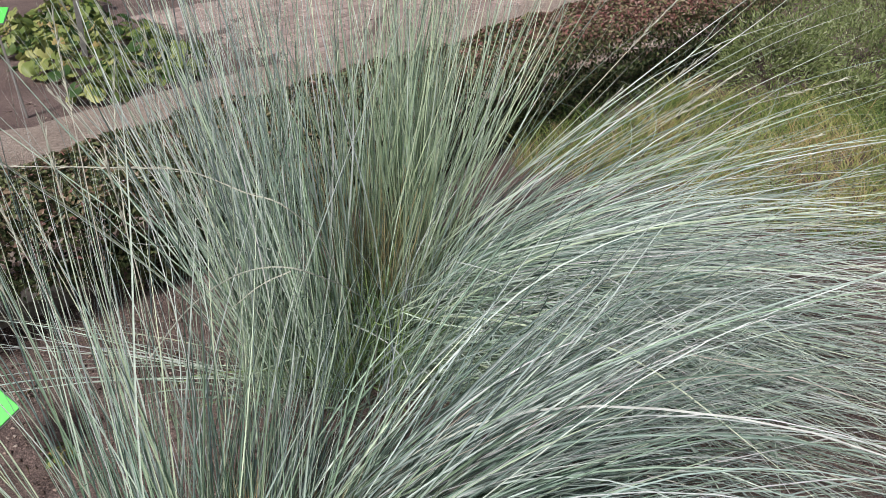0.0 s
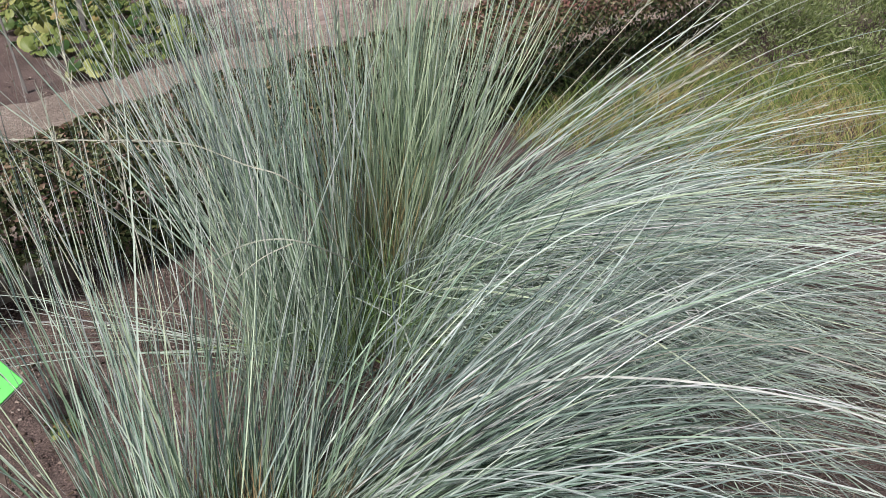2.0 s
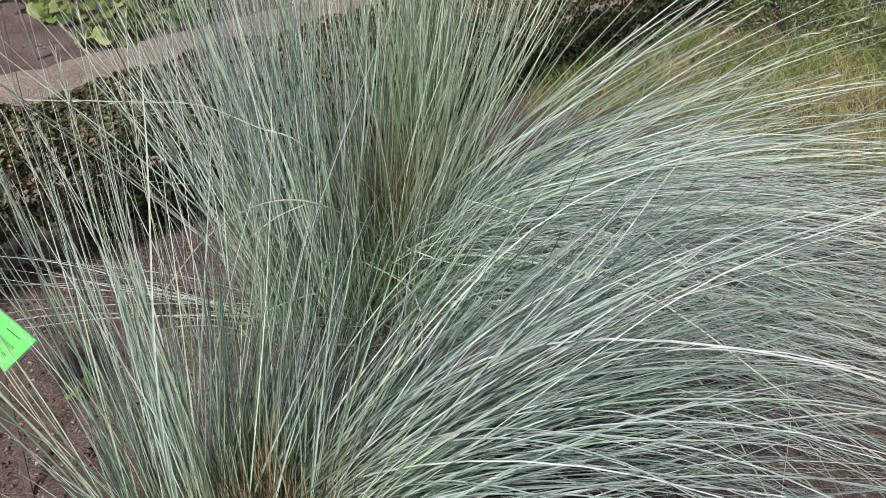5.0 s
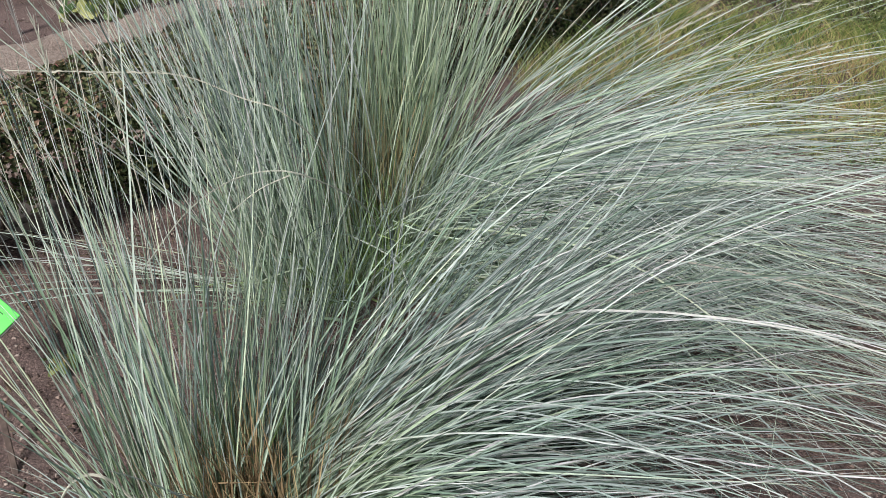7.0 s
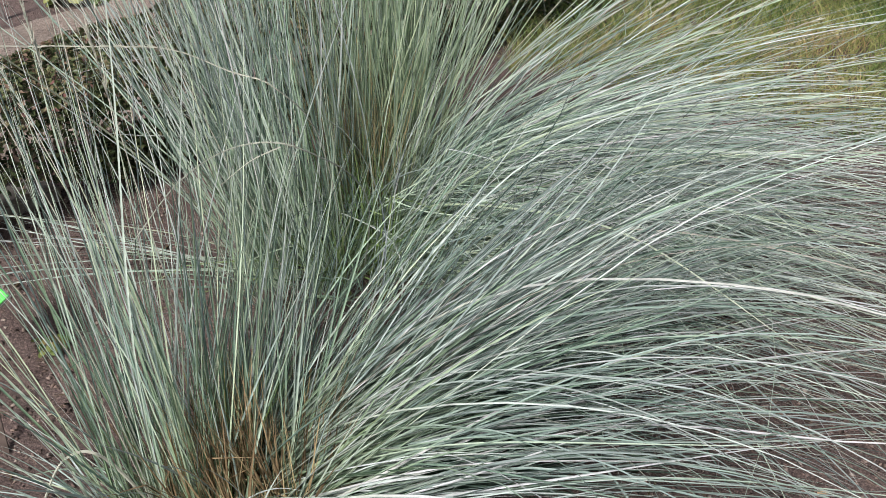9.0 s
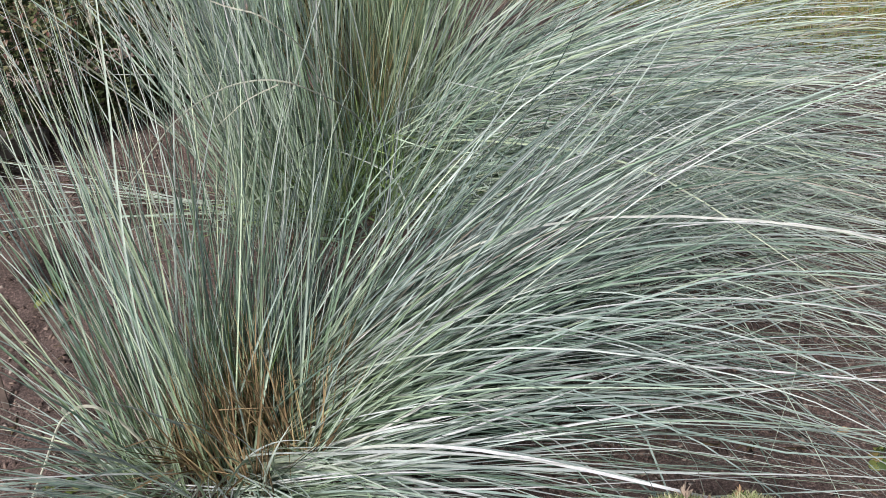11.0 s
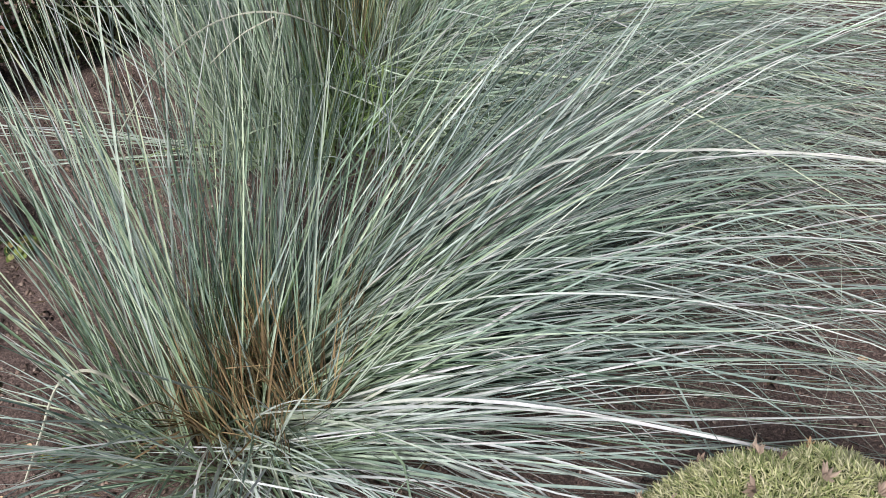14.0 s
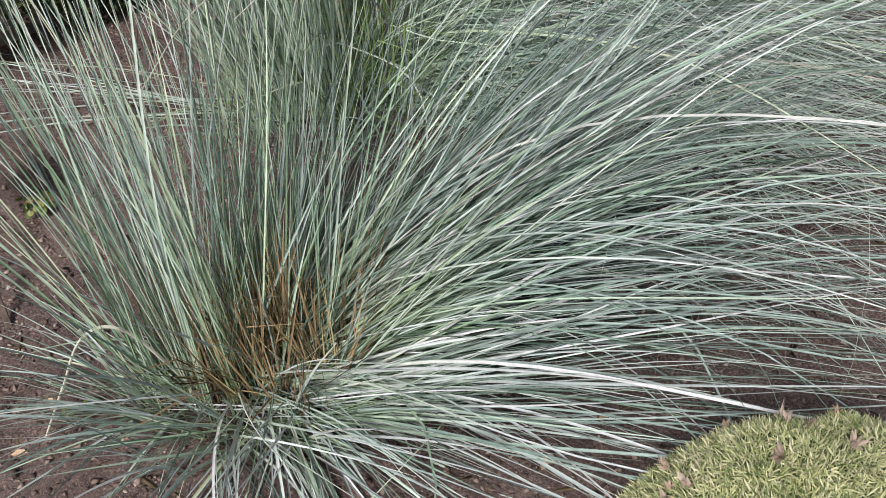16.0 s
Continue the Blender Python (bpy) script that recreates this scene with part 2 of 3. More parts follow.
def blade_arrays(s, keel=0.35):
    """Folded strips along the curves: three points across, tapered to both ends."""
    pts, n, m = s["pts"], s["pts"].shape[0], s["pts"].shape[1]
    tan = np.gradient(pts, axis=1)
    tan = unit(tan)
    up = np.array([0.0, 0.0, 1.0])
    sidev = np.cross(tan, up)
    flat = np.linalg.norm(sidev, axis=-1, keepdims=True) < 0.05
    sidev = unit(np.where(flat, np.array([1.0, 0.0, 0.0]), sidev))
    nor = np.cross(sidev, tan)
    twist = s["roll"][:, None, None] + np.linspace(0, 0.8, m)[None, :, None] * np.sign(s["roll"])[:, None, None]
    sv = sidev * np.cos(twist) + nor * np.sin(twist)
    nv = nor * np.cos(twist) - sidev * np.sin(twist)
    t = np.linspace(0, 1, m)
    prof = np.minimum(1.0, 0.6 + 2.2 * t) * np.clip((1.0 - t) / 0.5, 0.05, 1.0) ** 0.7
    w = (s["w"][:, None] * prof[None, :])[..., None]
    v = np.stack([pts - sv * w / 2, pts - nv * w * keel, pts + sv * w / 2], 2)
    base = (np.arange(n)[:, None] * m + np.arange(m - 1)[None, :]) * 3
    f = []
    for j in (0, 1):
        f.append(np.stack([base + j, base + j + 1, base + j + 4, base + j + 3], -1).reshape(-1, 4))
    faces = np.concatenate(f)
    along = np.broadcast_to(t[None, :, None], (n, m, 3))
    tone = np.broadcast_to(s["tone"][:, None, None], (n, m, 3))
    hue = np.broadcast_to(s.get("hue", np.full(n, 0.5))[:, None, None], (n, m, 3))
    return v.reshape(-1, 3), faces, [("tone", tone), ("along", along), ("hue", hue)]


def take(s, idx):
    return {k: v[idx] for k, v in s.items()}


def strands(parent, s, mat, name, singles=0, mass="leaf_mass", label=""):
    """The first `singles` blades as pieces of their own, the rest as one mass."""
    origin = np.array(parent.location)
    s = dict(s, pts=s["pts"] - origin)
    n = len(s["w"])
    order = rng.permutation(n)
    for i in order[:singles]:
        v, f, at = blade_arrays(take(s, [i]))
        linked(name, raw_mesh(name, v, f, at), parent, mat)
    if n > singles:
        v, f, at = blade_arrays(take(s, order[singles:]))
        ob = linked(mass, raw_mesh(mass, v, f, at), parent, mat)
        tagged(ob, label, kind="stuff")


def tube_bm(pts, r0, r1, sides=5):
    bm = bmesh.new()
    rings = []
    pts = [Vector(p) for p in pts]
    for i, p in enumerate(pts):
        d = (pts[min(i + 1, len(pts) - 1)] - pts[max(i - 1, 0)]).normalized()
        a = d.cross(Vector((0.3, 0.9, 0.2))).normalized()
        c = d.cross(a)
        r = r0 + (r1 - r0) * i / (len(pts) - 1)
        rings.append([bm.verts.new(p + a * r * math.cos(2 * math.pi * k / sides) + c * r * math.sin(2 * math.pi * k / sides)) for k in range(sides)])
    for lo, hi in zip(rings, rings[1:]):
        for k in range(sides):
            bm.faces.new((lo[k], lo[(k + 1) % sides], hi[(k + 1) % sides], hi[k]))
    bm.faces.new(rings[0][::-1])
    bm.faces.new(rings[-1])
    return bm


# ---- ground ----
U, N = np.array([0.64, 0.768]), np.array([-0.768, 0.64])  # along and across the hedge line


def spread(lo, hi, step, far, count):
    core = np.arange(lo, hi, step)
    g = np.geomspace(step * 2, far, count)
    return np.concatenate([lo - g[::-1], core, hi + g])


def height(x, y):
    h = 0.022 * fbm(x * 3, y * 3, 3, 4) + 0.011 * fbm(x * 24, y * 24, 9, 4)
    return h * np.clip(1.5 - np.hypot(x, y - 3) / 12, 0, 1)


gx, gy = spread(-1.3, 1.3, 0.0105, 400, 40), spread(0.85, 3.1, 0.0105, 400, 44)
X, Y = np.meshgrid(gx, gy)
nx, ny = len(gx), len(gy)
idx = np.arange(nx * ny).reshape(ny, nx)
quads = np.stack([idx[:-1, :-1], idx[:-1, 1:], idx[1:, 1:], idx[1:, :-1]], -1).reshape(-1, 4)
ground = linked("ground", raw_mesh("ground", np.stack([X, Y, height(X, Y)], -1).reshape(-1, 3), quads), None, soil_mat)
tagged(ground, "dark brown crumbly garden soil of the planting bed", "ground", kind="structure")


def strip(name, mat, u0, u1, n0, n1, lift, step, label, rough=0.016, ragged=0.09):
    """A sheet laid along the hedge line, with ragged edges."""
    us, ns = np.arange(u0, u1 + step, step), np.linspace(n0, n1, max(3, int((n1 - n0) / step)))
    A, B = np.meshgrid(us, ns)
    t = (B - n0) / (n1 - n0)
    B = B + ragged * fbm(A * 5, B * 5, 21, 3) * np.where((t < 0.01) | (t > 0.99), 1, 0.3)
    x, y = A * U[0] + B * N[0], A * U[1] + B * N[1]
    edge = np.clip(np.minimum(t, 1 - t) * (n1 - n0) / 0.08, 0, 1)
    z = height(x, y) * 0.3 + lift * edge - 0.03 * (1 - edge) + rough * fbm(A * 8, B * 8, 5, 4) * edge
    i = np.arange(A.size).reshape(A.shape)
    q = np.stack([i[:-1, :-1], i[:-1, 1:], i[1:, 1:], i[1:, :-1]], -1).reshape(-1, 4)
    ob = linked(name, raw_mesh(name, np.stack([x, y, z], -1).reshape(-1, 3), q), None, mat)
    return tagged(ob, label, name, kind="structure")


strip("path", path_mat, -6, 14, 3.0, 4.5, 0.022, 0.05, "pale pinkish trodden earth path behind the hedge")


# ---- grass clumps ----
def grass_clump(at, label):
    return thing("grass_clump", (at[0], at[1], 0), label, "ornamental grass", "blue grass clumps")


A, B, C = (-0.37, 1.54), (-0.32, 2.36), (-0.22, 2.74)
clump_a = grass_clump(A, "blue-grey ornamental grass clump with brown foot, fallen over soil")
clump_b = grass_clump(B, "upright blue-green ornamental grass clump beside the barberry hedge")
clump_c = grass_clump(C, "tall blue-grey ornamental grass clump with fallen pale blades and seed stalks")

W = 0.0035
A1, A2 = (A[0] - 0.05, A[1] - 0.02), (A[0] + 0.04, A[1] + 0.06)
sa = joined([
    # the fan thrown over to one side: a loose upper layer, the dense layers below it, low thatch with the hollow's
    # shade put into its dark tone
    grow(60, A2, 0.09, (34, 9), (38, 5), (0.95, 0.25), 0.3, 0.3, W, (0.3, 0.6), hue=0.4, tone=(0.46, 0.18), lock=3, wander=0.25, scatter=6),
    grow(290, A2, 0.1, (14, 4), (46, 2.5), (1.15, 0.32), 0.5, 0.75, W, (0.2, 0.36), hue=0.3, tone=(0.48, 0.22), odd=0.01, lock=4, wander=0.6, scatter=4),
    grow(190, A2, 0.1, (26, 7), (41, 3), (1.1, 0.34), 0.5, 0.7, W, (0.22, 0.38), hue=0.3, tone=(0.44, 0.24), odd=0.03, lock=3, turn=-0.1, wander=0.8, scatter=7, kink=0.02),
    # these two low sets are toned dark to stand for shade under the arcs
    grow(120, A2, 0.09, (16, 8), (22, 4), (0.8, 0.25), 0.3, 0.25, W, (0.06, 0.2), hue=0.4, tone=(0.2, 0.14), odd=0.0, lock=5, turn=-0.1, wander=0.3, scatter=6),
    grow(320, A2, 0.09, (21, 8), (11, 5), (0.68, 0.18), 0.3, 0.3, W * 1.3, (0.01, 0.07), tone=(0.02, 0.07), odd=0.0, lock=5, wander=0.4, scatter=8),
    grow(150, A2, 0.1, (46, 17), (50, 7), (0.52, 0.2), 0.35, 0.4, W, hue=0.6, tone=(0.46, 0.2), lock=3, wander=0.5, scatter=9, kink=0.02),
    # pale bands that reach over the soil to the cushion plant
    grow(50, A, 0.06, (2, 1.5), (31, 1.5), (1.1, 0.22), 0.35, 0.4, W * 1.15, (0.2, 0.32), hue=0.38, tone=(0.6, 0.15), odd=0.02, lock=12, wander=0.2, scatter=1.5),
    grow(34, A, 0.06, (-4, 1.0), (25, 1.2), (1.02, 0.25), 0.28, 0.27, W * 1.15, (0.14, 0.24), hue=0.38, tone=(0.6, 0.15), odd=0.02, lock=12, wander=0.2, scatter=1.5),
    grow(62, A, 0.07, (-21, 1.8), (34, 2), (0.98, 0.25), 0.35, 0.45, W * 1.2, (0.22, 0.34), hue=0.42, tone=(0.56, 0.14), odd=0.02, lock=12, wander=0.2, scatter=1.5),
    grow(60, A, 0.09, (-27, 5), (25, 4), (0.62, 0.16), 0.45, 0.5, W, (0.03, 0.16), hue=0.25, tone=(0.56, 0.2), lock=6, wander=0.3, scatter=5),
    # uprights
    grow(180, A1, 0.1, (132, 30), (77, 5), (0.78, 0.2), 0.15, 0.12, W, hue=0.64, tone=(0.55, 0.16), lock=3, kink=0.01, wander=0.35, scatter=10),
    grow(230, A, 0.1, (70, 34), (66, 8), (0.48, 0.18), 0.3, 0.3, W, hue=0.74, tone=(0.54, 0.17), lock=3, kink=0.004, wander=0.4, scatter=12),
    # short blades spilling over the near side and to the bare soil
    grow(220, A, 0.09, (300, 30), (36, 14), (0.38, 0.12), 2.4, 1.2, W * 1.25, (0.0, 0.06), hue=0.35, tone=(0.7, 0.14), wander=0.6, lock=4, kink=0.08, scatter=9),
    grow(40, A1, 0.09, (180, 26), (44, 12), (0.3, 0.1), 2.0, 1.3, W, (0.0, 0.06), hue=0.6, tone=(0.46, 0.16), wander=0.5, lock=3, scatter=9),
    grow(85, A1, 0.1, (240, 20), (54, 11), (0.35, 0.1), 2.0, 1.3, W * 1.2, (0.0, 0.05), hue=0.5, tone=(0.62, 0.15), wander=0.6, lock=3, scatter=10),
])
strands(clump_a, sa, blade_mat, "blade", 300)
strands(clump_a, joined([grow(520, (A[0] + 0.05, A[1] + 0.04), 0.1, (0, 99), (76, 10), (0.22, 0.06), 0.5, 0.4, 0.0032, tone=(0.45, 0.25), kink=0.15)]), straw_mat, "dead_blade", 0, "dead_foot", "short brown dead blades at the foot")
strands(clump_a, joined([grow(36, A, 0.09, (80, 50), (72, 10), (0.26, 0.08), 0.6, 0.3, 0.0035, tone=(0.4, 0.2))]), green_mat, "green_blade", 0, "green_blade", "fresh green blades")

V = 0.0039
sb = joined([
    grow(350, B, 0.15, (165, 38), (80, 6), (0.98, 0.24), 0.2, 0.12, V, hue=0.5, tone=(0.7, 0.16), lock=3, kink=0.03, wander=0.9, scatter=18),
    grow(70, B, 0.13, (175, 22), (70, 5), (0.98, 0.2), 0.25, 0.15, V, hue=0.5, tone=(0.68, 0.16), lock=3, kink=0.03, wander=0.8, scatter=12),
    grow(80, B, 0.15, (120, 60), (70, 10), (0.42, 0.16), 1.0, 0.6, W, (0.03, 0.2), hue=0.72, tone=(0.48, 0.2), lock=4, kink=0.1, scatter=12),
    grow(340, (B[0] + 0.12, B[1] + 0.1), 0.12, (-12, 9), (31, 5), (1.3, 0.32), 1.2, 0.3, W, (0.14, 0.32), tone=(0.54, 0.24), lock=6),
    # low blades toned near black: shade beneath the fallen ones, put into colour
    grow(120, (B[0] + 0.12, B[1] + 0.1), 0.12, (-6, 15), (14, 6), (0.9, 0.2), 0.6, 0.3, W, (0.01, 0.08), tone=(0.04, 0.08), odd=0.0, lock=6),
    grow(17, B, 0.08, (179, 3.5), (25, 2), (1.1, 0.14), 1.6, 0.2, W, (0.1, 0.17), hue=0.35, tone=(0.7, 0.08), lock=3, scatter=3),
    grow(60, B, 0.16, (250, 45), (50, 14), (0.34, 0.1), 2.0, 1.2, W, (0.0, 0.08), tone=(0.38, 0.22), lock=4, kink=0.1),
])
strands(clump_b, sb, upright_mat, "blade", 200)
strands(clump_b, joined([grow(190, (B[0] + 0.14, B[1] + 0.06), 0.11, (0, 99), (55, 16), (0.34, 0.1), 1.4, 0.8, 0.004, tone=(0.62, 0.25), kink=0.25)]), green_mat, "green_blade", 0, "green_tuft", "short dark green tuft at the foot")

sc = joined([
    grow(430, C, 0.12, (25, 75), (78, 7), (1.02, 0.24), 0.15, 0.1, V, hue=0.85, tone=(0.68, 0.18), lock=3, kink=0.006, wander=0.7, scatter=16),
    grow(130, C, 0.11, (20, 70), (70, 9), (0.6, 0.2), 0.3, 0.3, V, hue=0.9, tone=(0.56, 0.2), lock=4, kink=0.04, wander=0.4, scatter=12),
    grow(36, C, 0.11, (14, 22), (54, 8), (0.95, 0.22), 0.5, 0.4, V, (0.1, 0.5), tone=(0.5, 0.2), lock=3, scatter=8),
])
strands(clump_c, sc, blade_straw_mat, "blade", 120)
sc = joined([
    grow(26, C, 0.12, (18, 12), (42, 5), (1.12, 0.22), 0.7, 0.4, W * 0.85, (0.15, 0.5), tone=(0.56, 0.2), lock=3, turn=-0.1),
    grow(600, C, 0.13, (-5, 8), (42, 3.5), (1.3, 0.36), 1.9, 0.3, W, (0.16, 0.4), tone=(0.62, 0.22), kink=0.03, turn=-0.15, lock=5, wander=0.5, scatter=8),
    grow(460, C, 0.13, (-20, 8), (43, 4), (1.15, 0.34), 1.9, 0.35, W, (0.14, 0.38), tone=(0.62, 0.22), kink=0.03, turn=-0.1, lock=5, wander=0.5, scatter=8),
    # low thatch whose dark tone paints in the shade under this mass
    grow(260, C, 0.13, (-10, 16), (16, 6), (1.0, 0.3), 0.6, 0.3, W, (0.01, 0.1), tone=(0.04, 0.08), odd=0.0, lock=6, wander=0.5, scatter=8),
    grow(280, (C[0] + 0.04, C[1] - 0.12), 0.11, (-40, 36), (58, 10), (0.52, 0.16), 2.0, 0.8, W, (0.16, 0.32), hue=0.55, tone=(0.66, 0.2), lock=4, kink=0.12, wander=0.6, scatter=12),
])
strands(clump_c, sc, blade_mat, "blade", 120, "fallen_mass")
strands(clump_c, joined([grow(190, (C[0] + 0.01, C[1] - 0.05), 0.1, (0, 99), (78, 8), (0.46, 0.12), 0.2, 0.2, 0.0032, tone=(0.88, 0.1))]), straw_mat, "dead_blade", 0, "dead_foot", "straw-coloured dead blades at the foot")


# ---- hedge ----
rng = np.random.default_rng(23)


def leaf_cloud(n, pos, nrm, size, aspect, tone, cup=0.25):
    """n small pointed leaves (folded rhombs) at pos, facing roughly nrm."""
    r = unit(rng.normal(0, 1, (n, 3)))
    nn = unit(nrm + 0.9 * r)
    ax = unit(np.cross(nn, rng.normal(0, 1, (n, 3))))
    bx = np.cross(nn, ax)
    L = size * rng.uniform(0.6, 1.3, n)[:, None]
    Wd = L * aspect
    v = np.stack([pos - ax * L / 2, pos - ax * L * 0.05 + bx * Wd / 2 + nn * L * cup * 0.5, pos + ax * L / 2 - nn * L * 0.1, pos - ax * L * 0.05 - bx * Wd / 2 + nn * L * cup * 0.5], 1)
    i = np.arange(n)[:, None] * 4
    f = np.concatenate([i + np.array([0, 1, 2]), i + np.array([0, 2, 3])])
    tn = np.broadcast_to(tone[:, None], (n, 4))
    al = np.broadcast_to(np.array([0, 0.5, 1, 0.5])[None], (n, 4))
    return v.reshape(-1, 3), f, [("tone", tn), ("along", al)]


hedge = thing("barberry_hedge", (0, 0, 0), "low clipped barberry hedge with dark green and reddish leaves", "hedge")
n = 150000
u = rng.uniform(-0.6, 5.5, n)
q = rng.uniform(0, 1, n)
ang = np.radians(rng.uniform(-25, 190, n))
depth = 1 - 0.45 * rng.random(n) ** 1.5
bulge = 1 + 0.16 * fbm(u * 4, ang * 1.2, 31, 3)
hn, hz = 2.71, 0.255
cn = hn - 0.11 * np.clip(u - 3.9, 0, 2) - 0.23 * np.sign(np.cos(ang)) * np.abs(np.cos(ang)) ** 0.6 * depth * bulge
cz = hz + 0.18 * np.sign(np.sin(ang)) * np.abs(np.sin(ang)) ** 0.6 * depth * bulge + 0.04 * fbm(u * 7, u * 0, 33, 2)
skirt = rng.random(n) < 0.22
cz = np.where(skirt, rng.uniform(0.01, 0.17, n), cz)
cn = np.where(skirt, hn - 0.11 * np.clip(u - 3.9, 0, 2) - rng.uniform(0.1, 0.2, n), cn)
ang = np.where(skirt, 0.0, ang)
keep = cz > 0.01 + 0.06 * rng.random(n) + 0.13 * np.clip((1.6 - u) / 0.3, 0, 1)
u, cn, cz, ang = u[keep], cn[keep], cz[keep], ang[keep]
n = len(u)
pos = np.stack([u * U[0] + cn * N[0], u * U[1] + cn * N[1], cz], 1)
nr = np.stack([-np.cos(ang) * N[0], -np.cos(ang) * N[1], np.sin(ang)], 1)
tone = np.clip(rng.normal(0.32, 0.2, n) + (0.28 + 0.3 * np.clip((u - 2.6) / 0.8, 0, 1)) * np.clip((cz - 0.28) / 0.14, 0, 1) * rng.uniform(0.3, 1, n) + 0.12 * fbm(u * 3, cz * 6, 41, 2), 0, 1)
v, f, at = leaf_cloud(n, pos, nr, 0.021, 0.55, tone)
tagged(linked("foliage", raw_mesh("foliage", v, f, at), hedge, hedge_mat), kind="stuff")
for k in range(46):
    uu, nn_ = -1.1 + k * 0.165 + rng.uniform(-0.05, 0.05), hn - 0.11 * max(0.0, -1.1 + k * 0.165 - 3.9) + rng.uniform(-0.1, 0.1)
    p0 = np.array([uu * U[0] + nn_ * N[0], uu * U[1] + nn_ * N[1], -0.02])
    p2 = p0 + np.array([rng.uniform(-0.1, 0.1), rng.uniform(-0.1, 0.1), 0.34])
    part("stem", tube_bm([p0, (p0 + p2) / 2 + rng.uniform(-0.03, 0.03, 3), p2], 0.007, 0.003), bark_mat, hedge)

# kerb stones along the bed
kerb = thing("kerb", (0, 0, 0), "weathered grey stone edging along the hedge", "kerb", kind="structure")
for k in range(6):
    bm = bmesh.new()
    bmesh.ops.create_cube(bm, size=1)
    bmesh.ops.scale(bm, vec=(0.48, 0.12, 0.13), verts=bm.verts)
    bmesh.ops.bevel(bm, geom=bm.edges[:], offset=0.014, segments=2, affect="EDGES")
    for vv in bm.verts:
        vv.co += Vector(noise.noise_vector(vv.co * 9 + Vector((k * 3, 0, 0)))) * 0.006
    ob = part("kerb_stone", bm, stone_mat, kerb)
    uu = -1.3 + k * 0.495
    ob.matrix_basis = pose(uu * U[0] + 2.74 * N[0], uu * U[1] + 2.74 * N[1], -0.02 + rng.uniform(-0.006, 0.006), rng.uniform(-2, 2), rng.uniform(-1, 1), math.degrees(math.atan2(U[1], U[0])) + rng.uniform(-1, 1))


# ---- grey-green shrubs and low grass beyond ----
def sprig_shrub(at, r, h, n, label):
    sh = thing("grey_green_shrub", (at[0], at[1], 0), label, "shrub", "grey-green shrubs")
    a, rr = rng.uniform(0, 2 * np.pi, n), np.sqrt(rng.random(n))
    el = np.arccos(1 - rng.random(n))
    dirs = np.stack([np.sin(el) * np.cos(a), np.sin(el) * np.sin(a), np.cos(el)], 1)
    rad = (0.6 + 0.4 * rng.random(n)) * (1 + 0.42 * fbm(a * 1.6 + at[0] * 9, el * 2.5, 51, 3))
    pos = dirs * np.array([r, r, h]) * rad[:, None] + np.array([0, 0, 0.03])
    L = 0.028
    m = 4
    d = unit(dirs * 0.7 + rng.normal(0, 0.45, (n, 3)) + np.array([0, 0, 0.5]))
    t = np.linspace(0, 1, m)
    ln = L * rng.uniform(0.6, 1.4, n)
    pts = pos[:, None, :] + d[:, None, :] * (t[None, :, None] * ln[:, None, None]) + np.array([0, 0, -0.3])[None, None, :] * (t[None, :, None] ** 2 * ln[:, None, None])
    s = dict(pts=pts, w=np.full(n, 0.0052) * rng.uniform(0.7, 1.3, n), tone=np.clip(rng.normal(0.45, 0.2, n) + 0.2 * fbm(pos[:, 0] * 9, pos[:, 1] * 9, 61, 2), 0, 1), roll=rng.normal(0, 0.8, n))
    v, f, at_ = blade_arrays(s, 0.15)
    tagged(linked("foliage", raw_mesh("foliage", v, f, at_), sh, willow_mat), kind="stuff")
    for k in range(7):
        aa = rng.uniform(0, 2 * np.pi)
        tip = np.array([math.cos(aa) * r * 0.6, math.sin(aa) * r * 0.6, h * 0.75])
        part("stem", tube_bm([(0, 0, -0.02), tuple(tip * 0.5 + np.array([0, 0, 0.05])), tuple(tip)], 0.005, 0.002), bark_mat, sh)
    return sh


for (x, y, r, h, cnt) in [(1.5, 5.05, 0.36, 0.38, 6500), (1.95, 5.3, 0.42, 0.38, 6500), (2.35, 4.85, 0.36, 0.3, 5000), (2.55, 5.5, 0.42, 0.38, 5000), (2.5, 6.3, 0.45, 0.36, 4500), (3.0, 6.0, 0.45, 0.35, 4000), (2.45, 7.0, 0.42, 0.34, 4000), (3.1, 6.9, 0.5, 0.35, 3500), (2.9, 5.1, 0.4, 0.3, 4000), (1.78, 4.72, 0.22, 0.2, 2500)]:
    sprig_shrub((x, y), r, h, cnt, "bushy low shrub with narrow grey-green leaves")

low_grass = thing("low_grass", (0, 0, 0), "fine yellow-green and straw-tipped low grass patch", "grass", kind="stuff")
n = 46000
gxs, gys = rng.uniform(0.2, 3.2, n), rng.uniform(3.1, 5.6, n)
edge = gys - np.minimum(4.1 + 0.9 * (gxs - 0.44), 4.45) + 0.25 * fbm(gxs * 3, gys * 3, 71, 3)
keep = (edge < 0.3) & (gys > 3.6 - 0.6 * (gxs - 0.6) + 0.3 * fbm(gxs * 2, gys * 2, 72, 3)) & (rng.random(n) < 0.9)
gxs, gys = gxs[keep], gys[keep]
n = len(gxs)
t = np.linspace(0, 1, 5)
a = rng.uniform(0, 2 * np.pi, n)
ln = rng.uniform(0.05, 0.17, n) * np.clip(1 + 1.2 * fbm(gxs * 9, gys * 9, 75, 2), 0.2, 2.2)
lean = rng.uniform(0.2, 0.9, n)
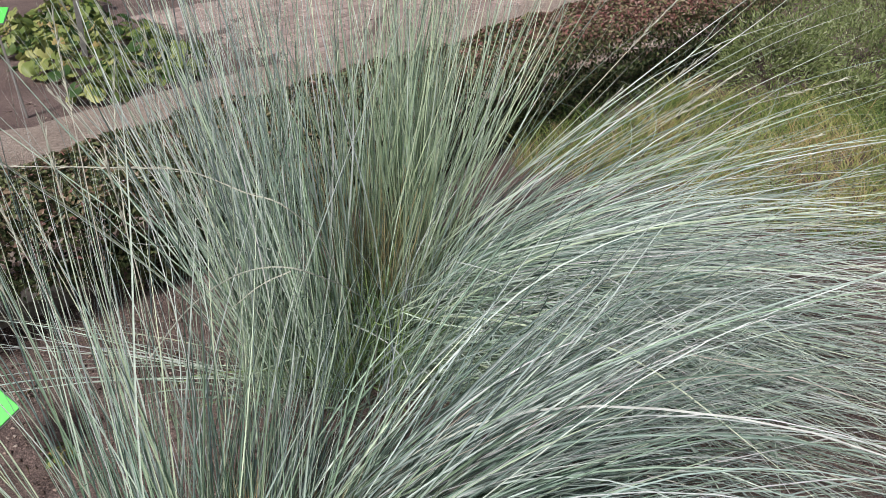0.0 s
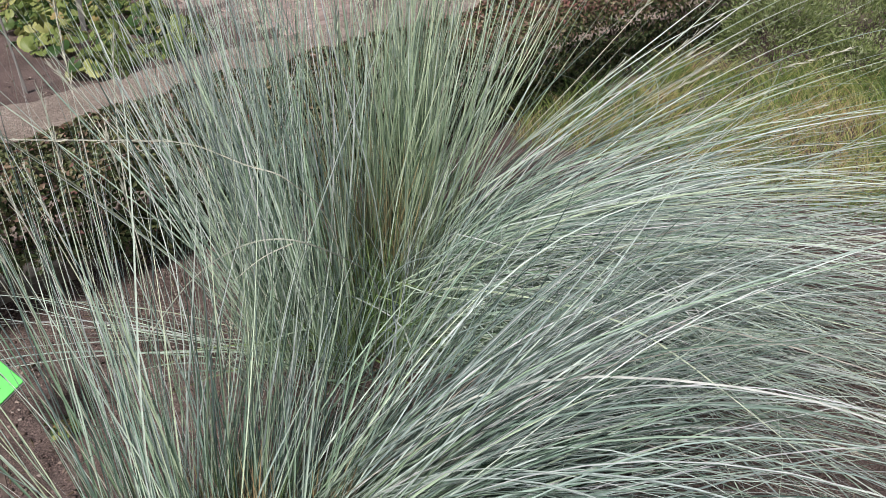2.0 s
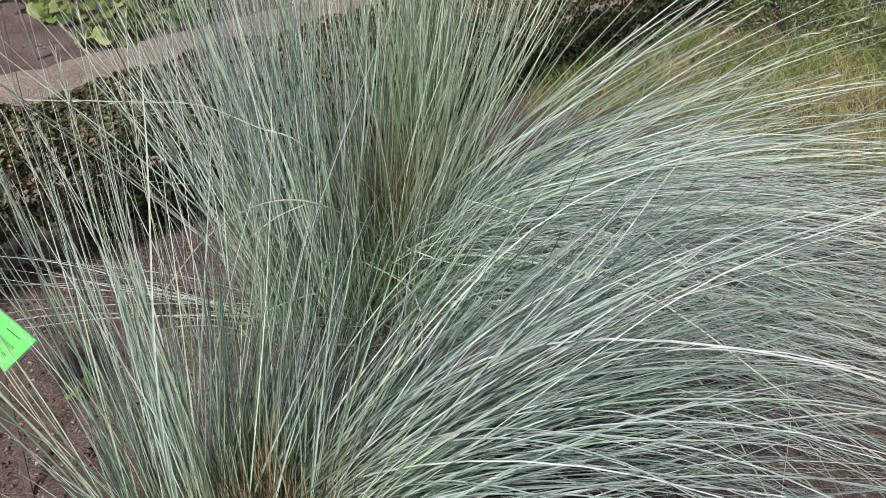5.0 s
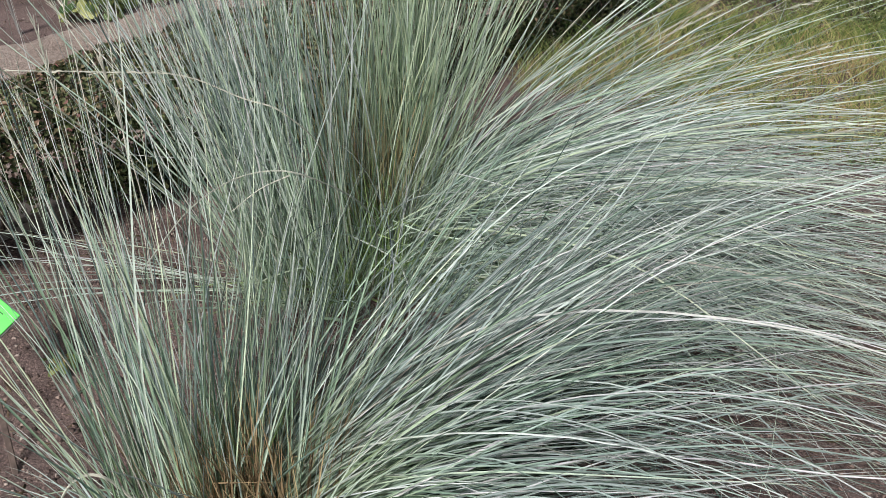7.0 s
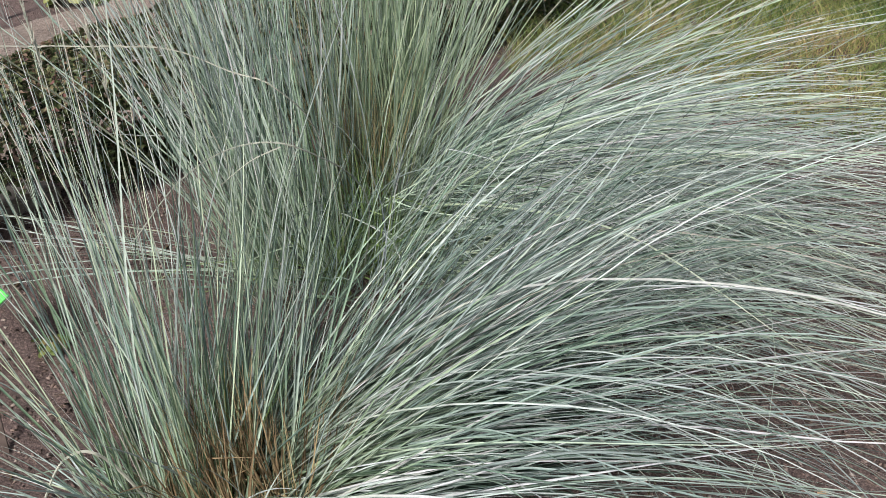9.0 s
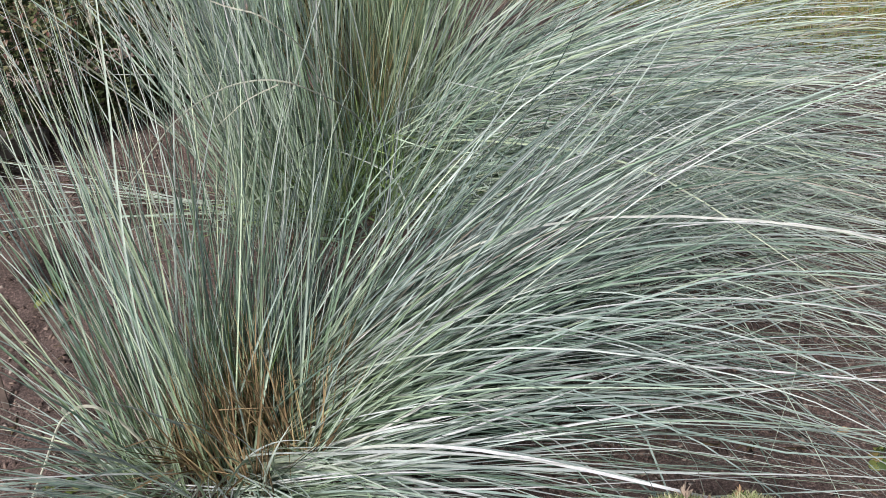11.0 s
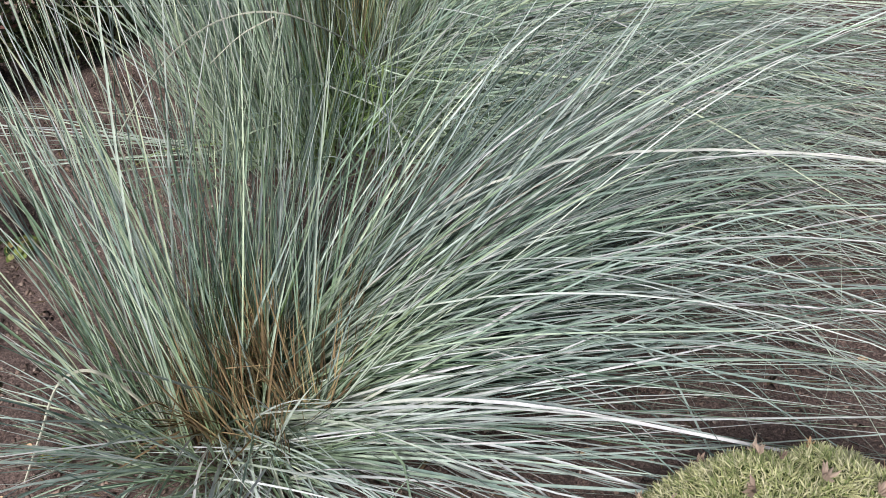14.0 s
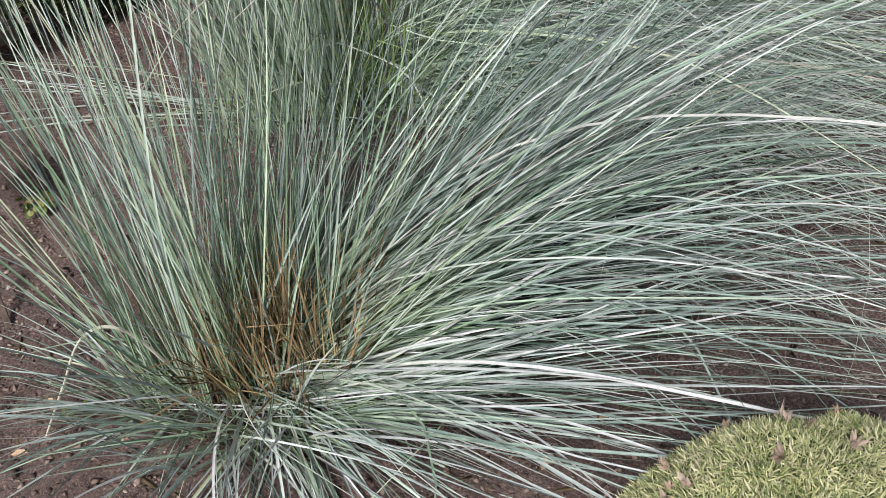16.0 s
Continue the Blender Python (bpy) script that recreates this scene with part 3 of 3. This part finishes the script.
pts = np.stack([gxs[:, None] + np.cos(a)[:, None] * lean[:, None] * ln[:, None] * t ** 1.6, gys[:, None] + np.sin(a)[:, None] * lean[:, None] * ln[:, None] * t ** 1.6, -0.005 + ln[:, None] * (t - 0.25 * t * t)], -1)
s = dict(pts=pts, w=rng.uniform(0.0014, 0.0032, n), tone=np.clip(rng.normal(0.47, 0.22, n) + 0.7 * fbm(gxs * 5, gys * 5, 73, 3) - 0.16 * np.clip(gxs - 1.3, 0, 1), 0, 1), roll=rng.normal(0, 1, n))
v, f, at = blade_arrays(s)
tagged(linked("blades", raw_mesh("blades", v, f, at), low_grass, lawn_mat), kind="stuff")


# ---- cushion plant ----
def cushion_plant(at, r, h):
    cu = thing("cushion_plant", (at[0], at[1], 0), "yellow-green mossy cushion plant with dry brown flower heads on soil", "cushion plant")
    a = np.linspace(0, 2 * np.pi, 49)[:-1]
    rings, vs, fs = 14, [], []
    def dome(rr, aa):
        lump = 1 + 0.12 * fbm(np.cos(aa) * 2.2 + 5, np.sin(aa) * 2.2 + rr * 1.5, 81, 3)
        R = r * rr * lump
        x, y = R * np.cos(aa), R * np.sin(aa)
        z = h * np.clip(1 - rr ** 2.6, 0, 1) ** 0.75 + 0.022 * fbm(x * 9, y * 9, 83, 3) - 0.012
        return x, y, z
    for k in range(rings):
        x, y, z = dome(np.full(48, (k + 0.02) / (rings - 1)), a)
        vs.append(np.stack([x, y, z], 1))
    i = np.arange(rings * 48).reshape(rings, 48)
    q = np.stack([i[:-1], np.roll(i[:-1], -1, 1), np.roll(i[1:], -1, 1), i[1:]], -1).reshape(-1, 4)
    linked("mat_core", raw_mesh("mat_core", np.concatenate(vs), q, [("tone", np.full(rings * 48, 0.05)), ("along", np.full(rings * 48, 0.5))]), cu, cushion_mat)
    n = 64000
    rr, aa = np.sqrt(rng.random(n)) * 1.0, rng.uniform(0, 2 * np.pi, n)
    x, y, z = dome(rr, aa)
    p = np.stack([x, y, z + 0.006 * rng.random(n)], 1)
    rosette = np.stack([fbm(x * 40, y * 40, 91, 2), fbm(x * 40, y * 40, 92, 2), np.zeros(n)], 1)
    d = unit(np.stack([x / r * 0.9, y / r * 0.9, np.full(n, 0.75)], 1) + rng.normal(0, 1.1, (n, 3)) + 1.2 * rosette)
    t = np.linspace(0, 1, 4)
    ln = rng.uniform(0.007, 0.015, n)
    pts = p[:, None, :] + d[:, None, :] * (t[None, :, None] * ln[:, None, None])
    s = dict(pts=pts, w=rng.uniform(0.0011, 0.0021, n), tone=np.clip(rng.normal(0.64, 0.26, n) + 0.2 * fbm(x * 22, y * 22, 95, 2), 0, 1), roll=rng.normal(0, 1, n))
    v, f, at_ = blade_arrays(s)
    tagged(linked("needles", raw_mesh("needles", v, f, at_), cu, cushion_mat), kind="stuff")
    for k in range(120):
        rr, aa = math.sqrt(rng.random()) * 0.97, rng.uniform(0, 2 * math.pi)
        x, y, z = dome(np.array([rr]), np.array([aa]))
        bm = bmesh.new()
        for j in range(11):
            dd = Vector((rng.normal(0, 0.35), rng.normal(0, 0.35), 1)).normalized()
            sd = dd.orthogonal().normalized()
            sd.rotate(Matrix.Rotation(rng.uniform(0, 6.28), 3, dd))
            L = rng.uniform(0.008, 0.016)
            o = dd * 0.002
            w_ = L * 0.16
            a0, a1, a2, a3 = (bm.verts.new(o), bm.verts.new(o + dd * L * 0.5 + sd * w_), bm.verts.new(o + dd * L), bm.verts.new(o + dd * L * 0.5 - sd * w_ + sd.cross(dd) * w_ * 0.6))
            bm.faces.new((a0, a1, a2))
            bm.faces.new((a0, a2, a3))
        ob = part("flower_head", bm, dry_mat, cu)
        lay = ob.data.attributes.new("tone", "FLOAT", "POINT")
        lay.data.foreach_set("value", np.full(len(ob.data.vertices), rng.random(), np.float32))
        ob.location = (x[0], y[0], z[0] + 0.011)
        ob.rotation_euler = (rng.normal(0, 0.5), rng.normal(0, 0.5), 0)
        ob.scale = [rng.uniform(0.9, 1.45)] * 3
    return cu


cushion_plant((0.335, 0.945), 0.3, 0.5)


# ---- flower stalks ----
def smooth_curve(ctrl, count=32):
    """Points along a smooth curve through a few control points."""
    c = [Vector(p) for p in ctrl]
    c = [2 * c[0] - c[1]] + c + [2 * c[-1] - c[-2]]
    out = []
    for i in range(1, len(c) - 2):
        for k in range(count // (len(c) - 3)):
            t = k / (count // (len(c) - 3))
            p0, p1, p2, p3 = c[i - 1:i + 3]
            out.append(0.5 * ((2 * p1) + (p2 - p0) * t + (2 * p0 - 5 * p1 + 4 * p2 - p3) * t * t + (3 * p1 - p0 - 3 * p2 + p3) * t ** 3))
    return out + [c[-2]]


def flower_stalk(parent, curve, head=0.2, r=0.0013):
    o = Vector(parent.location)
    pts = [Vector(p) - o for p in curve]
    st = part("flower_stalk", tube_bm(pts, r, r * 0.6), pale_mat, parent)
    st.data.attributes.new("tone", "FLOAT", "POINT").data.foreach_set("value", np.full(len(st.data.vertices), rng.uniform(0.1, 0.9), np.float32))
    if not head:
        return
    # narrow seed head of many slim spikelets along the last stretch
    k0 = max(1, int(len(pts) * (1 - head)))
    n = 46
    f = rng.uniform(k0, len(pts) - 1.001, n)
    i0 = f.astype(int)
    P = np.array([tuple(p) for p in pts])
    base = P[i0] + (P[i0 + 1] - P[i0]) * (f - i0)[:, None]
    d = unit(unit(P[i0 + 1] - P[i0]) + rng.normal(0, 0.13, (n, 3)))
    t = np.linspace(0, 1, 4)
    sp = base[:, None, :] + d[:, None, :] * (t[None, :, None] * rng.uniform(0.015, 0.035, n)[:, None, None])
    v, fc, at_ = blade_arrays(dict(pts=sp, w=rng.uniform(0.0012, 0.0024, n), tone=rng.random(n), roll=rng.normal(0, 1, n)))
    tagged(linked("seed_head", raw_mesh("seed_head", v, fc, at_), st, pale_mat), kind="stuff")


for parent, at, count, az, el, L, bend, sag in [
        (clump_c, C, 18, (14, 14), (42, 7), 1.12, 0.6, 0.35), (clump_c, C, 12, (-12, 10), (30, 5), 1.4, 0.9, 0.3),
        (clump_b, B, 6, (160, 16), (70, 5), 1.05, 0.25, 0.15), (clump_a, A, 9, (140, 22), (72, 6), 0.95, 0.25, 0.12)]:
    g = grow(count, at, 0.11, az, el, (L, 0.1), bend, sag, 0.0034, (0.05, 0.3), lock=1, odd=0.0)
    for row in g["pts"]:
        flower_stalk(parent, [tuple(p) for p in row])
flower_stalk(clump_b, smooth_curve([(-0.2, 2.3, 0), (-0.13, 2.0, 0.42), (-0.211, 1.821, 0.607), (-0.315, 1.8, 0.625), (-0.4, 1.72, 0.6), (-0.469, 1.635, 0.527)]), 0.0, 0.0018)
flower_stalk(clump_b, smooth_curve([(-0.25, 1.812, 0.617), (-0.3, 1.79, 0.6), (-0.35, 1.77, 0.565)]), 0.0, 0.0014)
flower_stalk(clump_b, smooth_curve([(-0.24, 2.4, 0), (-0.25, 2.2, 0.45), (-0.312, 2.1, 0.613), (-0.402, 2.1, 0.65), (-0.513, 2.1, 0.695), (-0.652, 2.1, 0.701), (-0.876, 2.1, 0.703)]), 0.3, 0.0018)
flower_stalk(clump_a, smooth_curve([(-0.467, 1.772, 0.205), (-0.52, 1.66, 0.31), (-0.569, 1.552, 0.413)]), 0.0, 0.0019)
# folded blades beside the foot
flower_stalk(clump_a, smooth_curve([(-0.46, 1.5, 0.05), (-0.54, 1.5, 0.185), (-0.605, 1.493, 0.182), (-0.65, 1.46, 0.1), (-0.69, 1.43, 0.02)]), 0.0, 0.003)
flower_stalk(clump_a, smooth_curve([(-0.61, 1.5, 0.19), (-0.58, 1.49, 0.1), (-0.55, 1.48, 0.01)]), 0.0, 0.0034)
flower_stalk(clump_a, smooth_curve([(-0.8, 1.49, -0.01), (-0.79, 1.49, 0.13), (-0.77, 1.5, 0.27)]), 0.0, 0.003)


# ---- plant labels ----
def lettering(words, size):
    """Flat letters of the built-in font, ending at the origin."""
    cu = bpy.data.curves.new("writing", "FONT")
    cu.body, cu.size, cu.align_x = words, size, "RIGHT"
    tmp = new("writing", cu)
    bpy.context.view_layer.update()
    me = bpy.data.meshes.new_from_object(tmp.evaluated_get(bpy.context.evaluated_depsgraph_get()))
    bpy.data.objects.remove(tmp)
    bpy.data.curves.remove(cu)
    return me


def plant_label(foot, head, plate_at, facing, across, size, label, wide=0.03, lines=()):
    """A plastic plate on a stake; across is the direction in which its lines run."""
    lb = thing("plant_label", (foot[0], foot[1], 0), label, "plant label", "green plant labels")
    o = Vector((foot[0], foot[1], 0))
    bm = bmesh.new()
    bmesh.ops.create_cube(bm, size=1)
    d = Vector(head) - Vector(foot)
    bmesh.ops.scale(bm, vec=(wide, 0.005, d.length + 0.06), verts=bm.verts)
    bmesh.ops.bevel(bm, geom=bm.edges[:], offset=0.0015, segments=1, affect="EDGES")
    ob = part("stake", bm, metal_mat if wide > 0.02 else bark_mat, lb)
    ob.matrix_basis = Matrix.Translation((Vector(foot) + Vector(head)) / 2 - o - d.normalized() * 0.02) @ d.to_track_quat("Z", "Y").to_matrix().to_4x4()
    z = Vector(facing).normalized()
    y = z.cross(Vector(across)).normalized()
    q = Matrix((y.cross(z), y, z)).transposed().to_4x4()
    at_ = Matrix.Translation(Vector(plate_at) - o) @ q
    for nm, m_, sz, dz in (("holder", metal_mat, (size[0] + 0.006, size[1] + 0.006, 0.005), -0.004), ("plate", plastic_mat, (size[0], size[1], 0.003), 0.001)):
        bm = bmesh.new()
        bmesh.ops.create_cube(bm, size=1)
        bmesh.ops.scale(bm, vec=sz, verts=bm.verts)
        bmesh.ops.bevel(bm, geom=bm.edges[:], offset=0.001, segments=1, affect="EDGES")
        ob = part(nm, bm, m_, lb)
        ob.matrix_basis = at_ @ Matrix.Translation((0, 0, dz))
    plate = ob
    rows = [(0.3, 0.02), (-0.34, 0.02)] if lines else [(0.25, 0.035), (0.0, 0.05), (-0.25, 0.035)]
    for k, (v, tall) in enumerate(rows):
        bm = bmesh.new()
        bmesh.ops.create_cube(bm, size=1)
        bmesh.ops.scale(bm, vec=(size[0] * (0.28 + 0.14 * (k % 2)), size[1] * tall, 0.0006), verts=bm.verts)
        w_ = part("writing", bm, ink_mat, plate)
        w_.matrix_basis = Matrix.Translation((size[0] * (0.16 if lines else 0.0), size[1] * v, 0.0019))
    for words, v, tall in lines:
        w_ = linked("writing", lettering(words, tall), plate, ink_mat)
        w_.matrix_basis = Matrix.Translation((size[0] * 0.34, size[1] * v, 0.0019))
    return lb


plant_label((-0.84, 1.7, 0), (-0.99, 1.95, 0.165), (-1.006, 1.982, 0.194), (0.1, -0.6, 0.8), (0.81, -0.41, -0.41), (0.15, 0.107), "bright green plant label on a leaning metal stake", 0.013,
            [("Schizachyrium", 0.04, 0.0165), ("scoparium", -0.16, 0.0165)])
plant_label((-2.13, 4.6, 0), (-2.17, 4.56, 0.47), (-2.175, 4.55, 0.5), (0.1, -0.5, 0.8), (1, 0.05, 0), (0.14, 0.1), "green plant label on a grey metal stake in soil")
plant_label((-2.2, 5.52, 0), (-2.19, 5.5, 0.62), (-2.19, 5.48, 0.64), (0.0, -0.5, 0.8), (1, 0, 0), (0.14, 0.1), "grey metal stake with green label among leafy plants")


# ---- broad-leaved plants beyond the path ----
def round_leaf(r):
    """A kidney-shaped scalloped leaf, cupped and crinkled."""
    bm = bmesh.new()
    ph = rng.uniform(0, 6.28)
    c = bm.verts.new((0, 0, -0.12 * r))
    rim, mid = [], []
    for k in range(25):
        a = radians(-160 + k * 320 / 24)
        rr = r * (1.0 + 0.05 * (k % 2))
        mid.append(bm.verts.new((0.55 * rr * math.cos(a), 0.55 * rr * math.sin(a), r * (0.12 * (k % 2) + 0.07 * math.sin(a * 2 + ph)))))
        rim.append(bm.verts.new((rr * math.cos(a), rr * math.sin(a), r * (0.04 - 0.16 * (k % 2) + 0.16 * math.sin(a * 2 + ph) - 0.18 * math.cos(a)))))
    for k in range(24):
        bm.faces.new((c, mid[k], mid[k + 1]))
        bm.faces.new((mid[k], rim[k], rim[k + 1], mid[k + 1]))
    for f_ in bm.faces:
        f_.smooth = True
    me = bpy.data.meshes.new("leaf")
    bm.to_mesh(me)
    bm.free()
    me.materials.append(broad_mat)
    me.attributes.new("tone", "FLOAT", "POINT").data.foreach_set("value", np.full(len(me.vertices), np.clip(rng.normal(0.5, 0.28), 0, 0.95), np.float32))
    return me


leaf_meshes = [round_leaf(1.0) for k in range(18)]


def leafy_plant(x, y, count, size):
    lp = thing("leafy_plant", (x, y, 0), "low perennial with round scalloped yellow-green leaves on soil", "perennial", "round-leaved perennials")
    for k in range(count):
        ob = new("leaf", leaf_meshes[int(rng.integers(0, 18))])
        ob.parent = lp
        a, rr = rng.uniform(0, 2 * math.pi), 0.17 * math.sqrt(rng.random())
        ob.location = (rr * math.cos(a), rr * math.sin(a), 0.13 - 0.5 * rr + rng.uniform(-0.04, 0.03))
        ob.rotation_euler = (rng.normal(0, 0.3), rng.normal(0.4, 0.28), a)
        ob.scale = [size * rng.uniform(0.55, 1.25)] * 3
    for k in range(4):
        a = rng.uniform(0, 2 * math.pi)
        part("leaf_stalk", tube_bm([(0, 0, -0.02), (0.05 * math.cos(a), 0.05 * math.sin(a), 0.06), (0.11 * math.cos(a), 0.11 * math.sin(a), 0.1)], 0.003, 0.002, 4), broad_mat, lp)


for k in range(400):
    if k == 0:
        made = []
    x, y = rng.uniform(-3.0, -1.2), rng.uniform(4.6, 7.6)
    u_, n_ = x * U[0] + y * U[1], x * N[0] + y * N[1]
    front = 4.42
    if n_ > front + 0.1 and 2.4 + 0.22 * (n_ - 4.4) < u_ < 3.15 + 0.22 * (n_ - 4.4) and n_ < 6.9 and all(math.hypot(x - p, y - q_) > 0.2 for p, q_ in made):
        made.append((x, y))
        leafy_plant(x, y, int(rng.integers(26, 36)), 0.04)


# ---- small plants, crumbs and litter on the soil ----
def weed(x, y, count, size, label):
    wd = thing("weed", (x, y, 0), label, "weed", "small weeds")
    for k in range(count):
        ob = new("leaf", leaf_meshes[int(rng.integers(0, 18))])
        ob.parent = wd
        a, rr = rng.uniform(0, 2 * math.pi), size * math.sqrt(0.5 * count * rng.random())
        ob.location = (rr * math.cos(a), rr * math.sin(a), 0.014 + rng.uniform(0, 0.02))
        ob.rotation_euler = (rng.normal(0, 0.3), rng.normal(0.2, 0.3), a)
        ob.scale = [size * rng.uniform(0.5, 1.2)] * 3


weed(-0.65, 1.475, 20, 0.008, "small bright green seedling on bare soil")
weed(-0.88, 2.04, 46, 0.008, "small yellow-green creeping weed on bare soil")
weed(0.77, 1.54, 8, 0.011, "tiny green weed on bare soil")


def crumbs(name, n, x0, x1, y0, y1, lo, hi, mat, label, flat=0.6, long=1.0):
    oct_v = np.array([(1, 0, 0), (-1, 0, 0), (0, 1, 0), (0, -1, 0), (0, 0, 1), (0, 0, -1)], float)
    oct_f = np.array([(0, 2, 4), (2, 1, 4), (1, 3, 4), (3, 0, 4), (2, 0, 5), (1, 2, 5), (3, 1, 5), (0, 3, 5)])
    x, y = rng.uniform(x0, x1, n), rng.uniform(y0, y1, n)
    sz = lo + (hi - lo) * rng.random(n) ** 5
    v = oct_v[None] * (1 + rng.normal(0, 0.35, (n, 6, 1))) + rng.normal(0, 0.4, (n, 6, 3))
    v = v * np.stack([sz * long, sz, sz * flat], 1)[:, None, :]
    a = rng.uniform(0, 2 * np.pi, n)
    ca, sa_ = np.cos(a)[:, None], np.sin(a)[:, None]
    vx, vy = v[..., 0] * ca - v[..., 1] * sa_, v[..., 0] * sa_ + v[..., 1] * ca
    v = np.stack([vx + x[:, None], vy + y[:, None], v[..., 2] + (height(x, y) + sz * flat * 0.4)[:, None]], -1)
    f = (np.arange(n)[:, None, None] * 6 + oct_f[None]).reshape(-1, 3)
    ob = linked(name, raw_mesh(name, v.reshape(-1, 3), f), None, mat)
    return tagged(ob, label, "soil crumbs", kind="stuff")


crumbs("soil_crumbs", 60000, -1.4, 1.4, 0.9, 3.0, 0.001, 0.0065, pebble_mat, "dark crumbs, chips and small stones on the soil")
crumbs("soil_crumbs", 5000, -3.0, 0.0, 3.0, 6.0, 0.002, 0.014, pebble_mat, "coarse crumbs and stones beside the path")
crumbs("path_stones", 2600, -3.4, 0.4, 3.4, 5.6, 0.002, 0.009, stone_mat, "small pale stones and chips trodden into the path")
crumbs("straw_litter", 1400, -1.4, 1.4, 1.0, 3.0, 0.002, 0.004, straw_mat, "short straw litter on the soil", 0.4, 9.0)


def fallen_leaf(x, y, turn, tone_):
    bm = bmesh.new()
    pts = [(-1, 0, 0.1), (-0.3, 0.5, 0.3), (0.5, 0.42, 0.25), (1, 0, 0), (0.5, -0.42, 0.35), (-0.3, -0.5, 0.2)]
    vs = [bm.verts.new(p) for p in pts]
    c = bm.verts.new((0.1, 0, 0))
    for k in range(6):
        bm.faces.new((c, vs[k], vs[(k + 1) % 6]))
    me = bpy.data.meshes.new("fallen_leaf")
    bm.to_mesh(me)
    bm.free()
    me.materials.append(dry_mat)
    me.attributes.new("tone", "FLOAT", "POINT").data.foreach_set("value", np.full(len(me.vertices), tone_, np.float32))
    ob = tagged(new("fallen_leaf", me), "curled dry orange-brown leaf lying on soil", "leaf", "fallen leaves")
    ob.matrix_basis = pose(x, y, float(height(np.array([x]), np.array([y]))[0]) + 0.002, rng.uniform(-15, 15), rng.uniform(-15, 15), turn) @ Matrix.Diagonal((0.014, 0.014, 0.014, 1))


for x, y, turn, tone_ in [(0.21, 1.45, 30, 0.95), (0.1, 1.36, 70, 0.8), (-0.71, 1.51, 120, 0.9), (-0.73, 1.41, 10, 0.9), (0.73, 1.62, 200, 0.95), (-0.54, 1.47, 80, 0.8)]:
    fallen_leaf(x, y, turn, tone_)


# ---- pavers beyond the leafy bed ----
paving = thing("paving", (0, 0, 0), "pinkish worn brick paving beyond the planting bed", "paving", kind="structure")
bm = bmesh.new()
bmesh.ops.create_cube(bm, size=1)
bmesh.ops.scale(bm, vec=(0.205, 0.1, 0.06), verts=bm.verts)
bmesh.ops.bevel(bm, geom=bm.edges[:], offset=0.006, segments=1, affect="EDGES")
brick_me = bpy.data.meshes.new("brick")
bm.to_mesh(brick_me)
bm.free()
brick_me.materials.append(paver_mat)
turn = math.degrees(math.atan2(U[1], U[0]))
for r_ in range(17):
    for k in range(16):
        uu, nn_ = 3.75 + k * 0.212 + 0.106 * (r_ % 2), 4.48 + r_ * 0.107
        ob = new("brick", brick_me)
        ob.parent = paving
        ob.matrix_basis = pose(uu * U[0] + nn_ * N[0], uu * U[1] + nn_ * N[1], -0.02 + rng.uniform(-0.003, 0.003), rng.uniform(-1, 1), rng.uniform(-1, 1), turn + rng.uniform(-0.8, 0.8))
